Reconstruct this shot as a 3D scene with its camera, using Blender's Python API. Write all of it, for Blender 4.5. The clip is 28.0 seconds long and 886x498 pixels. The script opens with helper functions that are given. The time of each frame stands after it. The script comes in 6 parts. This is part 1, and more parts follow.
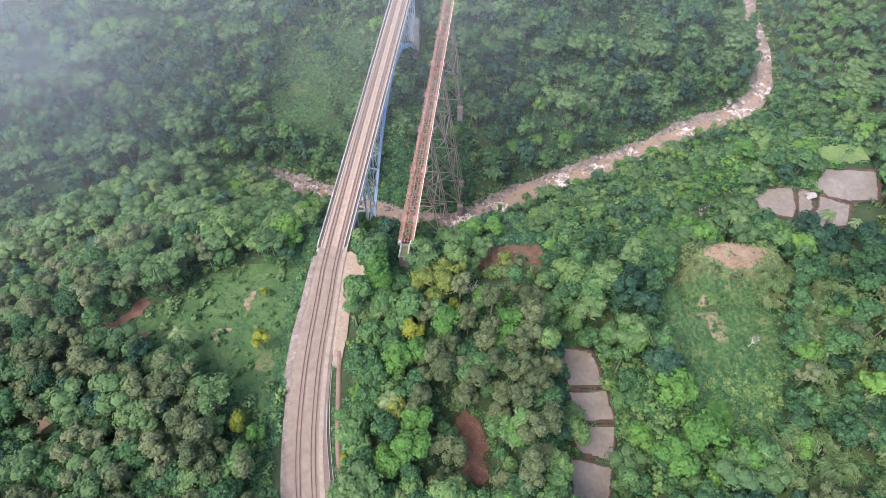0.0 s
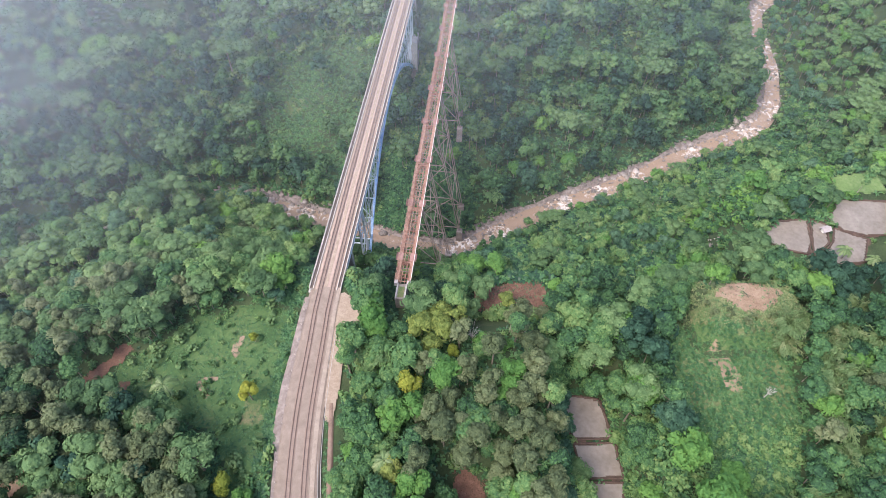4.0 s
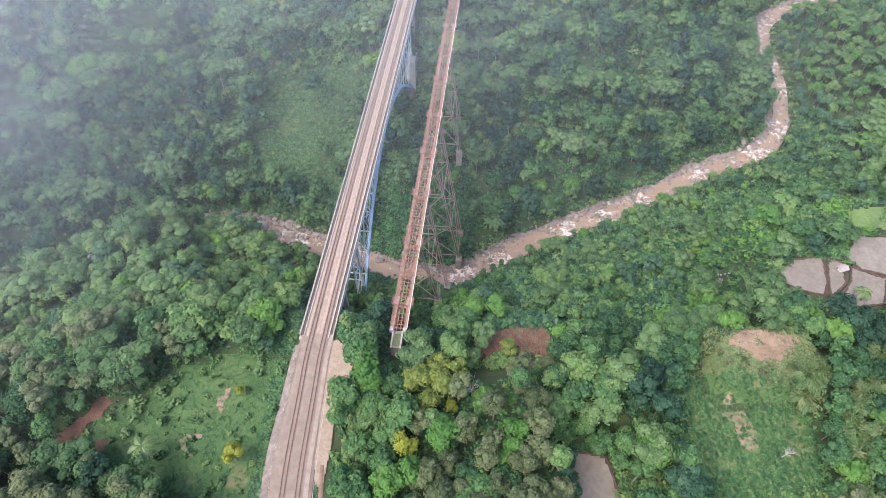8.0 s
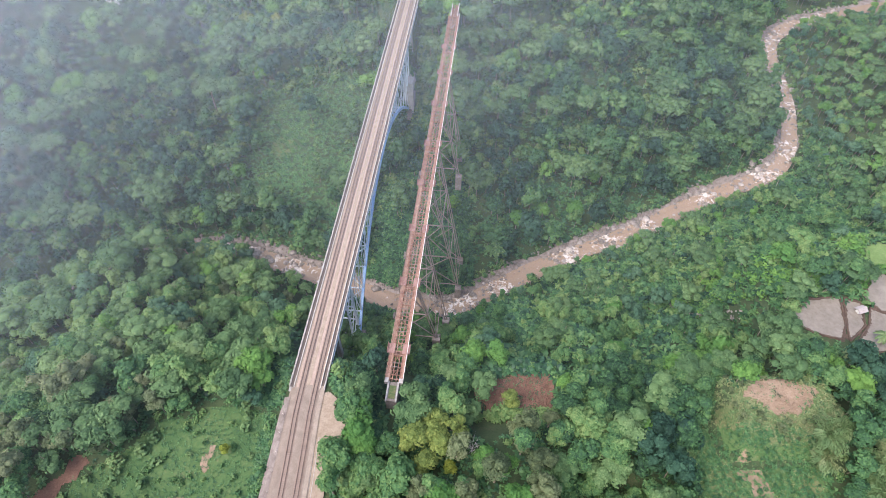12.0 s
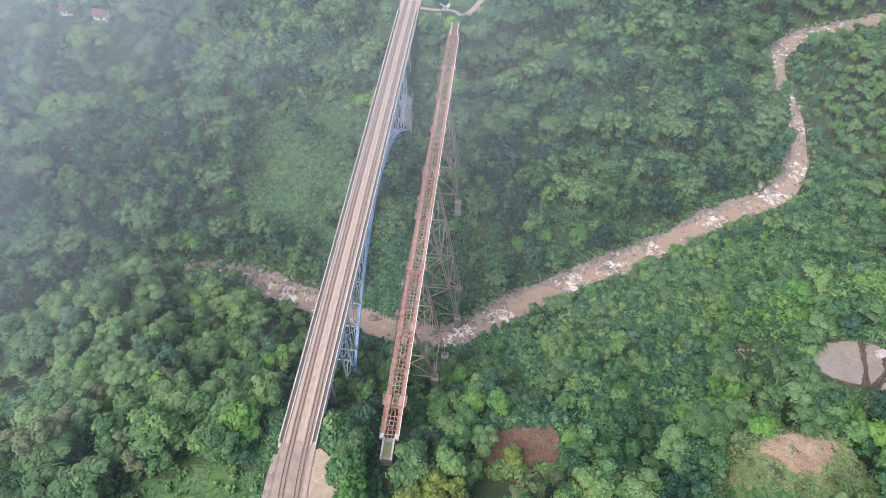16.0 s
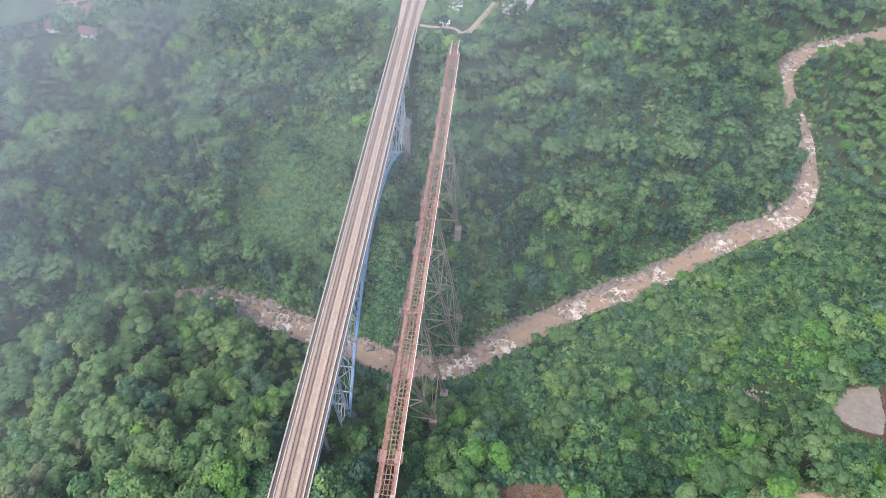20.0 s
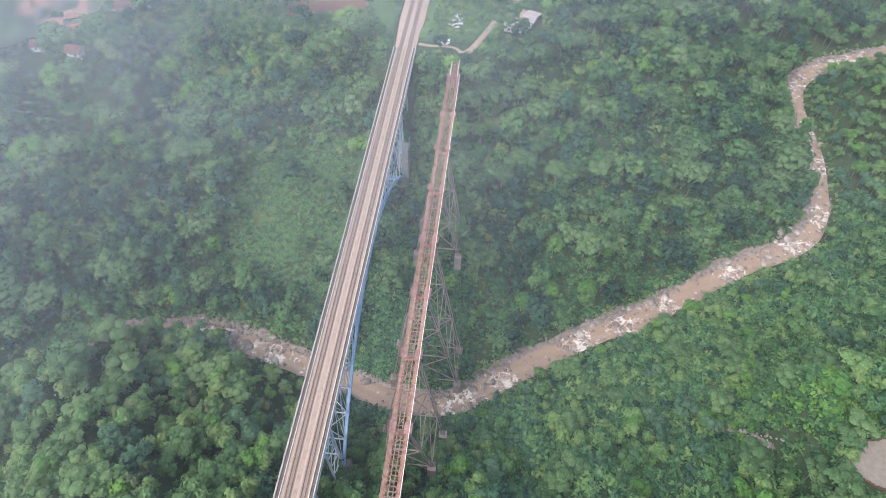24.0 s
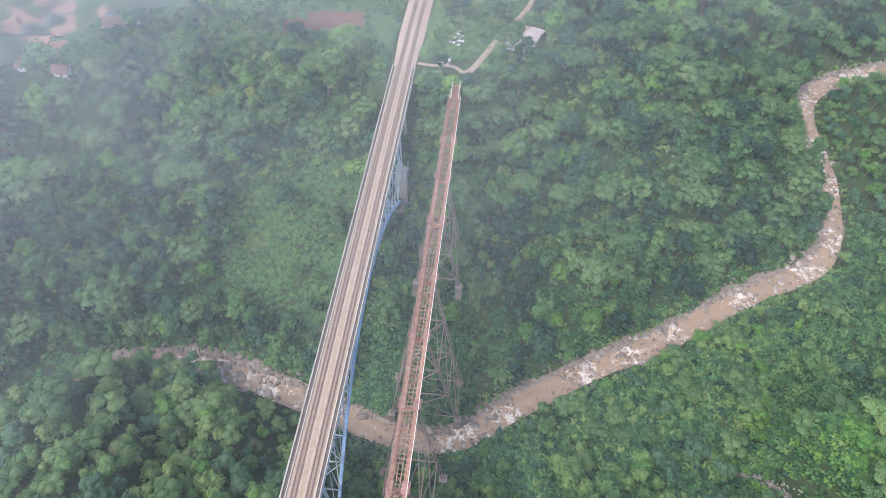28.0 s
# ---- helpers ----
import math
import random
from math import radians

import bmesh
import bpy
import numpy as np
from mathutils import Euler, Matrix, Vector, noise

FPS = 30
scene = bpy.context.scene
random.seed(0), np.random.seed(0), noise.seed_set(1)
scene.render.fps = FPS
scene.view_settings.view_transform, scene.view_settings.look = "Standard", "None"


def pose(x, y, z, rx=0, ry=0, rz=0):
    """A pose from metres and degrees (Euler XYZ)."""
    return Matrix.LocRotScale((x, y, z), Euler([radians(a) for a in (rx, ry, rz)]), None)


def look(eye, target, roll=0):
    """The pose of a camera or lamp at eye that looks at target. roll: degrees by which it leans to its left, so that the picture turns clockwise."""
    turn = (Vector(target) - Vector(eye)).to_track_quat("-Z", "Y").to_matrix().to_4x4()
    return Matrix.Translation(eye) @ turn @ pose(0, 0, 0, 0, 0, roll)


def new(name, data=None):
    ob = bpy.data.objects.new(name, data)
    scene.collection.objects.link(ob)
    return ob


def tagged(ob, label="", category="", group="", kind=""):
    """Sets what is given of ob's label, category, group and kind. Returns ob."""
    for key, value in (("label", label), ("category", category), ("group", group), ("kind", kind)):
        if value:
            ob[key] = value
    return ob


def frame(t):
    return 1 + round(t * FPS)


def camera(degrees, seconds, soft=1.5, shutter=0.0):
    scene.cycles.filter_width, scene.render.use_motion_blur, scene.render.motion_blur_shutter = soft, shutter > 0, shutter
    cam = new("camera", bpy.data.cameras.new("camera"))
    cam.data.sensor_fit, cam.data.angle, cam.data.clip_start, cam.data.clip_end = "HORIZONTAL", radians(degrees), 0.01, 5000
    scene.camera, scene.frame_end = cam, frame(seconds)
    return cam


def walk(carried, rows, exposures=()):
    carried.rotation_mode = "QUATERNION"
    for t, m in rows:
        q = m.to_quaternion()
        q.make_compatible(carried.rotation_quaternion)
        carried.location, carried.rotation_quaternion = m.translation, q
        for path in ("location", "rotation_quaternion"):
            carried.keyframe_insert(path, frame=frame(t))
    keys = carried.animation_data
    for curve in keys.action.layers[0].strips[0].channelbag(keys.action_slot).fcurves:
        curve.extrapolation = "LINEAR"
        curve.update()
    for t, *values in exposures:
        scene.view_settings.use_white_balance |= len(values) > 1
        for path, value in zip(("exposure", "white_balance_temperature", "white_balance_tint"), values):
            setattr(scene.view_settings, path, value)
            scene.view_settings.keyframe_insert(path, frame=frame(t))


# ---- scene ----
cam = camera(73.7, 28.0, soft=0.55)
METRES, EYE, TILT, LEAN, TURN = 122.0, 245.0, -52.0, 0.0, 0.0
ROWS = [
    (0.0, 0.0, 0.0, 0.0, -0.0, 0.0, 0.0),
    (0.5, 0.0003, 0.0104, 0.0139, -0.01, -0.01, 0.0),
    (1.0, 0.0004, 0.0209, 0.0278, -0.02, -0.0, 0.0),
    (1.5, 0.0004, 0.0313, 0.0418, -0.04, 0.0, -0.0),
    (2.0, 0.0009, 0.0418, 0.0558, -0.03, 0.02, -0.01),
    (2.5, 0.0012, 0.0525, 0.07, -0.04, 0.03, -0.01),
    (3.0, 0.0013, 0.0626, 0.0838, -0.05, 0.04, -0.02),
    (3.5, 0.0016, 0.0735, 0.0979, -0.06, 0.06, -0.03),
    (5.5, 0.0025, 0.1178, 0.158, -0.09, 0.05, -0.09),
    (6.0, 0.0028, 0.1291, 0.1732, -0.1, 0.06, -0.1),
    (6.5, 0.0032, 0.1404, 0.188, -0.12, 0.07, -0.11),
    (7.0, 0.0036, 0.1515, 0.203, -0.12, 0.07, -0.13),
    (7.5, 0.004, 0.1627, 0.218, -0.13, 0.06, -0.15),
    (8.0, 0.0043, 0.1738, 0.2327, -0.14, 0.05, -0.16),
    (8.5, 0.0046, 0.1847, 0.2472, -0.15, 0.05, -0.17),
    (9.0, 0.0051, 0.1958, 0.2614, -0.16, 0.06, -0.19),
    (9.5, 0.0052, 0.2066, 0.2763, -0.17, 0.06, -0.19),
    (10.0, 0.0052, 0.2176, 0.2907, -0.19, 0.07, -0.21),
    (10.5, 0.0054, 0.2284, 0.3054, -0.2, 0.07, -0.21),
    (11.0, 0.0057, 0.2393, 0.32, -0.21, 0.07, -0.22),
    (11.5, 0.006, 0.2504, 0.3342, -0.21, 0.08, -0.23),
    (12.0, 0.0065, 0.2614, 0.3485, -0.21, 0.08, -0.23),
    (12.5, 0.0064, 0.272, 0.363, -0.22, 0.09, -0.24),
    (14.5, 0.0078, 0.3147, 0.4195, -0.24, 0.07, -0.26),
    (15.0, 0.0081, 0.3252, 0.4336, -0.24, 0.07, -0.26),
    (15.5, 0.0086, 0.3359, 0.4474, -0.24, 0.07, -0.25),
    (16.0, 0.0091, 0.3464, 0.4617, -0.24, 0.07, -0.26),
    (16.5, 0.0089, 0.357, 0.4757, -0.26, 0.08, -0.27),
    (17.0, 0.0085, 0.3678, 0.4896, -0.28, 0.07, -0.29),
    (17.5, 0.0096, 0.3784, 0.5036, -0.26, 0.06, -0.3),
    (18.0, 0.01, 0.3892, 0.5172, -0.26, 0.06, -0.3),
    (18.5, 0.0103, 0.3992, 0.5312, -0.25, 0.04, -0.32),
    (19.0, 0.0101, 0.4096, 0.5448, -0.26, 0.02, -0.33),
    (19.5, 0.0104, 0.4203, 0.5576, -0.26, 0.04, -0.33),
    (20.0, 0.0111, 0.4306, 0.5711, -0.25, 0.03, -0.34),
    (20.5, 0.0121, 0.4409, 0.5848, -0.24, 0.03, -0.34),
    (21.0, 0.0112, 0.4513, 0.5994, -0.27, 0.0, -0.37),
    (21.5, 0.0121, 0.4621, 0.6129, -0.26, 0.01, -0.37),
    (23.5, 0.0125, 0.5053, 0.6716, -0.27, -0.07, -0.42),
    (24.0, 0.0126, 0.5159, 0.6865, -0.27, -0.09, -0.42),
    (24.5, 0.0126, 0.5268, 0.7009, -0.27, -0.1, -0.43),
    (25.0, 0.0133, 0.5378, 0.715, -0.25, -0.11, -0.44),
    (25.5, 0.0137, 0.5488, 0.7285, -0.24, -0.11, -0.43),
    (26.0, 0.0133, 0.5593, 0.7438, -0.25, -0.18, -0.44),
    (26.5, 0.0135, 0.57, 0.7576, -0.24, -0.19, -0.45),
    (27.0, 0.0124, 0.5806, 0.7713, -0.25, -0.21, -0.45),
    (27.5, 0.0129, 0.5909, 0.7855, -0.24, -0.23, -0.47),
    (28.0, 0.0138, 0.6012, 0.7985, -0.21, -0.24, -0.46),
]
walk(cam, [(t, pose(0, 0, EYE, TILT, LEAN, TURN) @ pose(METRES * x, METRES * y, METRES * z, 90 + pitch, roll, yaw)) for t, x, y, z, yaw, pitch, roll in ROWS],
     exposures=((0.0, 1.44, 6500, 15), (14.0, 1.34, 6500, 12), (28.0, 1.2, 6500, 10)))

# ---- world and sun ----
SUN_EL, SUN_AZ = 55.0, -132.0      # degrees; azimuth from +y towards +x
world = bpy.data.worlds.new("sky")
scene.world = world
world.use_nodes = True
wn = world.node_tree.nodes
sky = wn.new("ShaderNodeTexSky")
sky.sky_type = "NISHITA"
sky.sun_disc = False
sky.sun_elevation, sky.sun_rotation = radians(SUN_EL), radians(SUN_AZ)
sky.air_density, sky.dust_density, sky.ozone_density = 1.0, 2.0, 1.0
wn["Background"].inputs["Strength"].default_value = 0.15
world.node_tree.links.new(sky.outputs[0], wn["Background"].inputs["Color"])
sun = new("sun", bpy.data.lights.new("sun", "SUN"))
sun.data.energy, sun.data.angle, sun.data.color = 1.9, radians(42.0), (1.0, 0.97, 0.93)
sun_dir = Vector((math.sin(radians(SUN_AZ)) * math.cos(radians(SUN_EL)), math.cos(radians(SUN_AZ)) * math.cos(radians(SUN_EL)), math.sin(radians(SUN_EL))))
sun.matrix_world = look((0, 250, 600), Vector((0, 250, 600)) - sun_dir)

rng = np.random.default_rng(7)


# ---- materials ----
def material(name, colours, scale=1.0, rough=0.8, metal=0.0, bump=0.0, detail=6.0, fine=6.0, tint=False, rand=0.0, leaf=0.0, spec=0.3, coords="Object", clump=0.0):
    """Noise at two scales runs through a ramp of colours. tint: adds the mesh's own tint; rand: spread by object; leaf: share of light let through; clump: leaf clumps per metre."""
    m = bpy.data.materials.new(name)
    m.use_nodes = True
    nt = m.node_tree
    N, L = nt.nodes, nt.links
    b = N["Principled BSDF"]
    tc = N.new("ShaderNodeTexCoord")
    geo = N.new("ShaderNodeNewGeometry")
    src = geo.outputs["Position"] if coords == "World" else tc.outputs["Object"]
    n1 = N.new("ShaderNodeTexNoise")
    n1.inputs["Scale"].default_value, n1.inputs["Detail"].default_value, n1.inputs["Roughness"].default_value = scale, detail, 0.65
    n2 = N.new("ShaderNodeTexNoise")
    n2.inputs["Scale"].default_value, n2.inputs["Detail"].default_value = scale * fine, 4.0
    L.new(src, n1.inputs["Vector"])
    L.new(src, n2.inputs["Vector"])
    mix = N.new("ShaderNodeMix")
    mix.inputs["Factor"].default_value = 0.4
    L.new(n1.outputs["Fac"], mix.inputs["A"])
    L.new(n2.outputs["Fac"], mix.inputs["B"])
    val = mix.outputs["Result"]
    if tint:
        at = N.new("ShaderNodeAttribute")
        at.attribute_name = "tint"
        oi = N.new("ShaderNodeObjectInfo")
        a = N.new("ShaderNodeMath")
        a.operation = "MULTIPLY_ADD"
        L.new(oi.outputs["Random"], a.inputs[0])
        a.inputs[1].default_value = rand
        L.new(at.outputs["Fac"], a.inputs[2])
        k = N.new("ShaderNodeMath")
        k.operation = "MULTIPLY_ADD"
        L.new(val, k.inputs[0])
        k.inputs[1].default_value = 0.55
        L.new(a.outputs[0], k.inputs[2])
        s = N.new("ShaderNodeMath")
        s.operation = "ADD"
        L.new(k.outputs[0], s.inputs[0])
        s.inputs[1].default_value = -0.28
        val = s.outputs[0]
    elif rand:
        oi = N.new("ShaderNodeObjectInfo")
        a = N.new("ShaderNodeMath")
        a.operation = "MULTIPLY_ADD"
        L.new(oi.outputs["Random"], a.inputs[0])
        a.inputs[1].default_value = rand
        L.new(val, a.inputs[2])
        s = N.new("ShaderNodeMath")
        s.operation = "ADD"
        L.new(a.outputs[0], s.inputs[0])
        s.inputs[1].default_value = -rand / 2
        val = s.outputs[0]
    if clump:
        # leaf by leaf: own tone, a domed surface, and painted shade towards each clump's edge
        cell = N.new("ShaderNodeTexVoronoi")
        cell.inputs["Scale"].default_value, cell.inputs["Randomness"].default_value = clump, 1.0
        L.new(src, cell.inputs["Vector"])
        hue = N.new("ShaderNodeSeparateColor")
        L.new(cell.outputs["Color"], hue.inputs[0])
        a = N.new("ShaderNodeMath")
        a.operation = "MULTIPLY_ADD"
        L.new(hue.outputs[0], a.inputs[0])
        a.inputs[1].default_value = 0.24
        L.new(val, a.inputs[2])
        # darker away from the clump's middle: shade between leaves put into the colour
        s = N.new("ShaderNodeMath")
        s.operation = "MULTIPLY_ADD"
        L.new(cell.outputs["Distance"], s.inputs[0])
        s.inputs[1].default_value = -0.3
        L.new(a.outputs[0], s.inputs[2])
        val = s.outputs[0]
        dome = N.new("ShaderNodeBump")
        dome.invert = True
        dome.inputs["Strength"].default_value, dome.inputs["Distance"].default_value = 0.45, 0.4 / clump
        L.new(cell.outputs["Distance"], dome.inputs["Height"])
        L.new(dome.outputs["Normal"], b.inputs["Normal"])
    ramp = N.new("ShaderNodeValToRGB")
    cr = ramp.color_ramp
    lo, hi = (0.0, 1.0) if tint else (0.3, 0.7)
    for i, c in enumerate(colours):
        p = lo + (hi - lo) * i / max(1, len(colours) - 1)
        e = cr.elements[i] if i < 2 else cr.elements.new(p)
        e.position = p
        e.color = (*c, 1)
    L.new(val, ramp.inputs["Fac"])
    L.new(ramp.outputs["Color"], b.inputs["Base Color"])
    b.inputs["Roughness"].default_value, b.inputs["Metallic"].default_value = rough, metal
    b.inputs["Specular IOR Level"].default_value = spec
    if bump:
        bp = N.new("ShaderNodeBump")
        bp.inputs["Strength"].default_value, bp.inputs["Distance"].default_value = 0.6, bump
        L.new(mix.outputs["Result"], bp.inputs["Height"])
        L.new(bp.outputs["Normal"], b.inputs["Normal"])
    if leaf:
        tr = N.new("ShaderNodeBsdfTranslucent")
        L.new(ramp.outputs["Color"], tr.inputs["Color"])
        mx = N.new("ShaderNodeMixShader")
        mx.inputs[0].default_value = leaf
        L.new(b.outputs[0], mx.inputs[1])
        L.new(tr.outputs[0], mx.inputs[2])
        L.new(mx.outputs[0], N["Material Output"].inputs["Surface"])
    return m


M_GROUND = material("ground_cover", [(0.02, 0.032, 0.016), (0.032, 0.052, 0.022), (0.05, 0.072, 0.03), (0.095, 0.08, 0.052)], 0.16, 0.95, bump=0.5, fine=14, coords="World")
M_GRASS = material("meadow_grass", [(0.035, 0.075, 0.028), (0.055, 0.108, 0.036), (0.085, 0.135, 0.046), (0.15, 0.15, 0.075)], 0.14, 0.95, bump=0.25, fine=10, coords="World")
M_PADDY = material("rice_seedling_green", [(0.085, 0.13, 0.04), (0.125, 0.19, 0.06), (0.2, 0.24, 0.1)], 0.15, 0.9, bump=0.1, coords="World")
M_SOIL = material("red_soil", [(0.09, 0.05, 0.036), (0.15, 0.08, 0.056), (0.22, 0.125, 0.09)], 0.35, 0.95, bump=0.2, coords="World")
M_CLAY = material("orange_clay", [(0.17, 0.112, 0.074), (0.25, 0.172, 0.118), (0.33, 0.243, 0.177)], 0.3, 0.95, bump=0.15, coords="World")
M_DIRT = material("trodden_dirt", [(0.2, 0.145, 0.105), (0.28, 0.213, 0.158), (0.36, 0.285, 0.22)], 0.4, 0.95, bump=0.08, coords="World")
M_BALLAST = material("ballast", [(0.265, 0.187, 0.152), (0.34, 0.246, 0.2), (0.415, 0.31, 0.254)], 0.5, 0.95, bump=0.06, fine=16, coords="World")
M_PATH = material("packed_brown_earth", [(0.13, 0.085, 0.064), (0.19, 0.128, 0.098), (0.25, 0.175, 0.138)], 0.4, 0.95, bump=0.08, coords="World")
M_BEDSTONE = material("weathered_ballast", [(0.15, 0.114, 0.089), (0.217, 0.167, 0.133), (0.287, 0.225, 0.182)], 0.35, 0.95, bump=0.06, fine=16, coords="World")
M_BUND = material("dark_wet_earth", [(0.05, 0.034, 0.026), (0.085, 0.055, 0.042), (0.13, 0.085, 0.064)], 0.5, 0.9, bump=0.1, coords="World")
M_CULM = material("green_bamboo_culm", [(0.07, 0.1, 0.035), (0.13, 0.16, 0.06), (0.2, 0.21, 0.1)], 0.6, 0.6)
M_GREYGRAVEL = material("beige_gravel", [(0.19, 0.148, 0.116), (0.27, 0.213, 0.17), (0.35, 0.28, 0.226)], 0.4, 0.95, bump=0.06, fine=14, coords="World")
M_RAIL = material("worn_rail_steel", [(0.085, 0.06, 0.05), (0.14, 0.1, 0.082)], 0.6, 0.5, 0.4)
M_SLEEPER = material("concrete_sleeper", [(0.185, 0.134, 0.108), (0.255, 0.19, 0.155)], 0.8, 0.9)
M_CONCRETE = material("weathered_concrete", [(0.22, 0.2, 0.18), (0.34, 0.31, 0.29), (0.45, 0.42, 0.39)], 0.35, 0.9, bump=0.05)
M_PARAPET = material("pale_parapet_paint", [(0.34, 0.29, 0.25), (0.48, 0.42, 0.37), (0.58, 0.52, 0.47)], 0.3, 0.8)
M_WALKWAY = material("dark_walkway_grating", [(0.09, 0.07, 0.06), (0.16, 0.125, 0.105)], 0.6, 0.8, 0.3)
M_WHITESTEEL = material("pale_painted_steel", [(0.42, 0.46, 0.5), (0.55, 0.58, 0.61), (0.64, 0.66, 0.68)], 0.4, 0.55, 0.0)
M_BLUE = material("blue_painted_steel", [(0.2, 0.34, 0.55), (0.32, 0.46, 0.67), (0.48, 0.58, 0.73)], 0.25, 0.5, 0.0)
M_RUST = material("red_oxide_rusted_steel", [(0.12, 0.058, 0.04), (0.22, 0.112, 0.078), (0.31, 0.185, 0.135), (0.4, 0.27, 0.21)], 0.5, 0.85, 0.1, rand=0.15)
M_OLDGREY = material("weathered_grey_brown_steel", [(0.14, 0.108, 0.09), (0.225, 0.175, 0.148), (0.31, 0.25, 0.212)], 0.3, 0.8, 0.15, rand=0.1)
M_PIPE = material("pale_pipe_paint", [(0.5, 0.42, 0.38), (0.66, 0.58, 0.54)], 0.5, 0.6)
M_BARK = material("pale_bark", [(0.12, 0.09, 0.07), (0.22, 0.18, 0.14), (0.34, 0.3, 0.25)], 1.2, 0.95)
M_DEADWOOD = material("bleached_wood", [(0.3, 0.27, 0.24), (0.5, 0.46, 0.42)], 1.2, 0.95)
M_ROCK = material("river_rock", [(0.115, 0.097, 0.085), (0.25, 0.212, 0.188), (0.46, 0.4, 0.36)], 0.5, 0.85, bump=0.1, rand=0.25)
M_BANK = material("gravel_bank", [(0.1, 0.075, 0.064), (0.2, 0.16, 0.14), (0.36, 0.3, 0.27)], 0.5, 0.95, bump=0.15, fine=9, coords="World")
M_TILE = material("clay_roof_tile", [(0.2, 0.1, 0.08), (0.3, 0.16, 0.125), (0.38, 0.22, 0.18)], 0.8, 0.9, rand=0.2)
M_TINROOF = material("grey_fibre_cement_roof", [(0.25, 0.22, 0.21), (0.36, 0.31, 0.3), (0.44, 0.36, 0.34)], 0.5, 0.8)
M_PLASTER = material("white_plaster", [(0.55, 0.52, 0.48), (0.7, 0.68, 0.64)], 0.6, 0.9)
M_WINDOW = material("dark_window_glass", [(0.02, 0.025, 0.03), (0.04, 0.045, 0.05)], 0.5, 0.15, spec=0.5)
M_TARP = material("white_plastic_sheet", [(0.42, 0.4, 0.37), (0.62, 0.6, 0.57)], 0.8, 0.6)

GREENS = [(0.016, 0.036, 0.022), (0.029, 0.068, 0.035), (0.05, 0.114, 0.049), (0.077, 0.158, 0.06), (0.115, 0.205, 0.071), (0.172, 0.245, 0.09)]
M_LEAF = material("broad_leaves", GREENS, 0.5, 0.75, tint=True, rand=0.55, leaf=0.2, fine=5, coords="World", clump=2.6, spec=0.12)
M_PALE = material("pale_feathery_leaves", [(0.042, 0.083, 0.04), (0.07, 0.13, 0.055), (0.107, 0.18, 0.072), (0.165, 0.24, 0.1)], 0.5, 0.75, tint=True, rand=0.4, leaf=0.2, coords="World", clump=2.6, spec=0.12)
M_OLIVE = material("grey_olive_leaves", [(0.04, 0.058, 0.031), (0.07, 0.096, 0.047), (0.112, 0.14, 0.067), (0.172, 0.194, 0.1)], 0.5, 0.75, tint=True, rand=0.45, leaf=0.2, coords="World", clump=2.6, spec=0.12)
# bluish species colour, also lifted a little in place of far-slope haze
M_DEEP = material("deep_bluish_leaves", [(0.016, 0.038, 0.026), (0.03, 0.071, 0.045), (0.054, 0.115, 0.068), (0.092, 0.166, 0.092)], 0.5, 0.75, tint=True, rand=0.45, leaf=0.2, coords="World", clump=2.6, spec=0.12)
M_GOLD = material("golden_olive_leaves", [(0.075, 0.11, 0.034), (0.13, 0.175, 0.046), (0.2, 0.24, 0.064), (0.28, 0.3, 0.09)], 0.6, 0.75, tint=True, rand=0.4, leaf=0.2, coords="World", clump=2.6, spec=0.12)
M_DRYGRASS = material("dry_mixed_grass", [(0.05, 0.09, 0.032), (0.085, 0.12, 0.045), (0.14, 0.145, 0.066), (0.22, 0.165, 0.1)], 0.3, 0.95, bump=0.15, fine=8, coords="World")
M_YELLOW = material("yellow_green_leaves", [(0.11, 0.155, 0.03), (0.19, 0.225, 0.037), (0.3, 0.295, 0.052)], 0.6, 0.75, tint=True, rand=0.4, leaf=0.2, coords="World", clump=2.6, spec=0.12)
M_HERB = material("broad_herb_leaves", [(0.018, 0.05, 0.027), (0.036, 0.096, 0.042), (0.064, 0.152, 0.056), (0.12, 0.22, 0.08)], 0.6, 0.45, tint=True, leaf=0.2, coords="World")
M_BAMBOO = material("bamboo_leaves", [(0.06, 0.12, 0.045), (0.095, 0.165, 0.06), (0.14, 0.2, 0.08), (0.22, 0.24, 0.11)], 0.5, 0.6, tint=True, rand=0.3, leaf=0.25, coords="World")
M_FROND = material("palm_fronds", [(0.075, 0.125, 0.045), (0.13, 0.19, 0.07), (0.22, 0.265, 0.125)], 0.6, 0.5, leaf=0.15, rand=0.3)
M_DARK = material("dark_drain_floor", [(0.03, 0.025, 0.02), (0.06, 0.05, 0.04)], 0.5, 0.6)
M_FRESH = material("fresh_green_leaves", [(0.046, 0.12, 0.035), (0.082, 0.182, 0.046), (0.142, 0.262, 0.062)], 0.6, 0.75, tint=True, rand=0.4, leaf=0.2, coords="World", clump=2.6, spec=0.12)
M_PIERSTONE = material("stained_pier_concrete", [(0.12, 0.1, 0.085), (0.21, 0.175, 0.155), (0.31, 0.26, 0.23)], 0.3, 0.95, bump=0.05)
M_CAPRUST = material("dark_rust_plate", [(0.17, 0.088, 0.072), (0.26, 0.145, 0.12), (0.35, 0.215, 0.18)], 0.6, 0.85, rand=0.15)
M_TRACKBED = material("oily_brown_ballast", [(0.15, 0.105, 0.082), (0.21, 0.15, 0.12), (0.275, 0.2, 0.162)], 0.5, 0.95, bump=0.06, fine=16, coords="World")


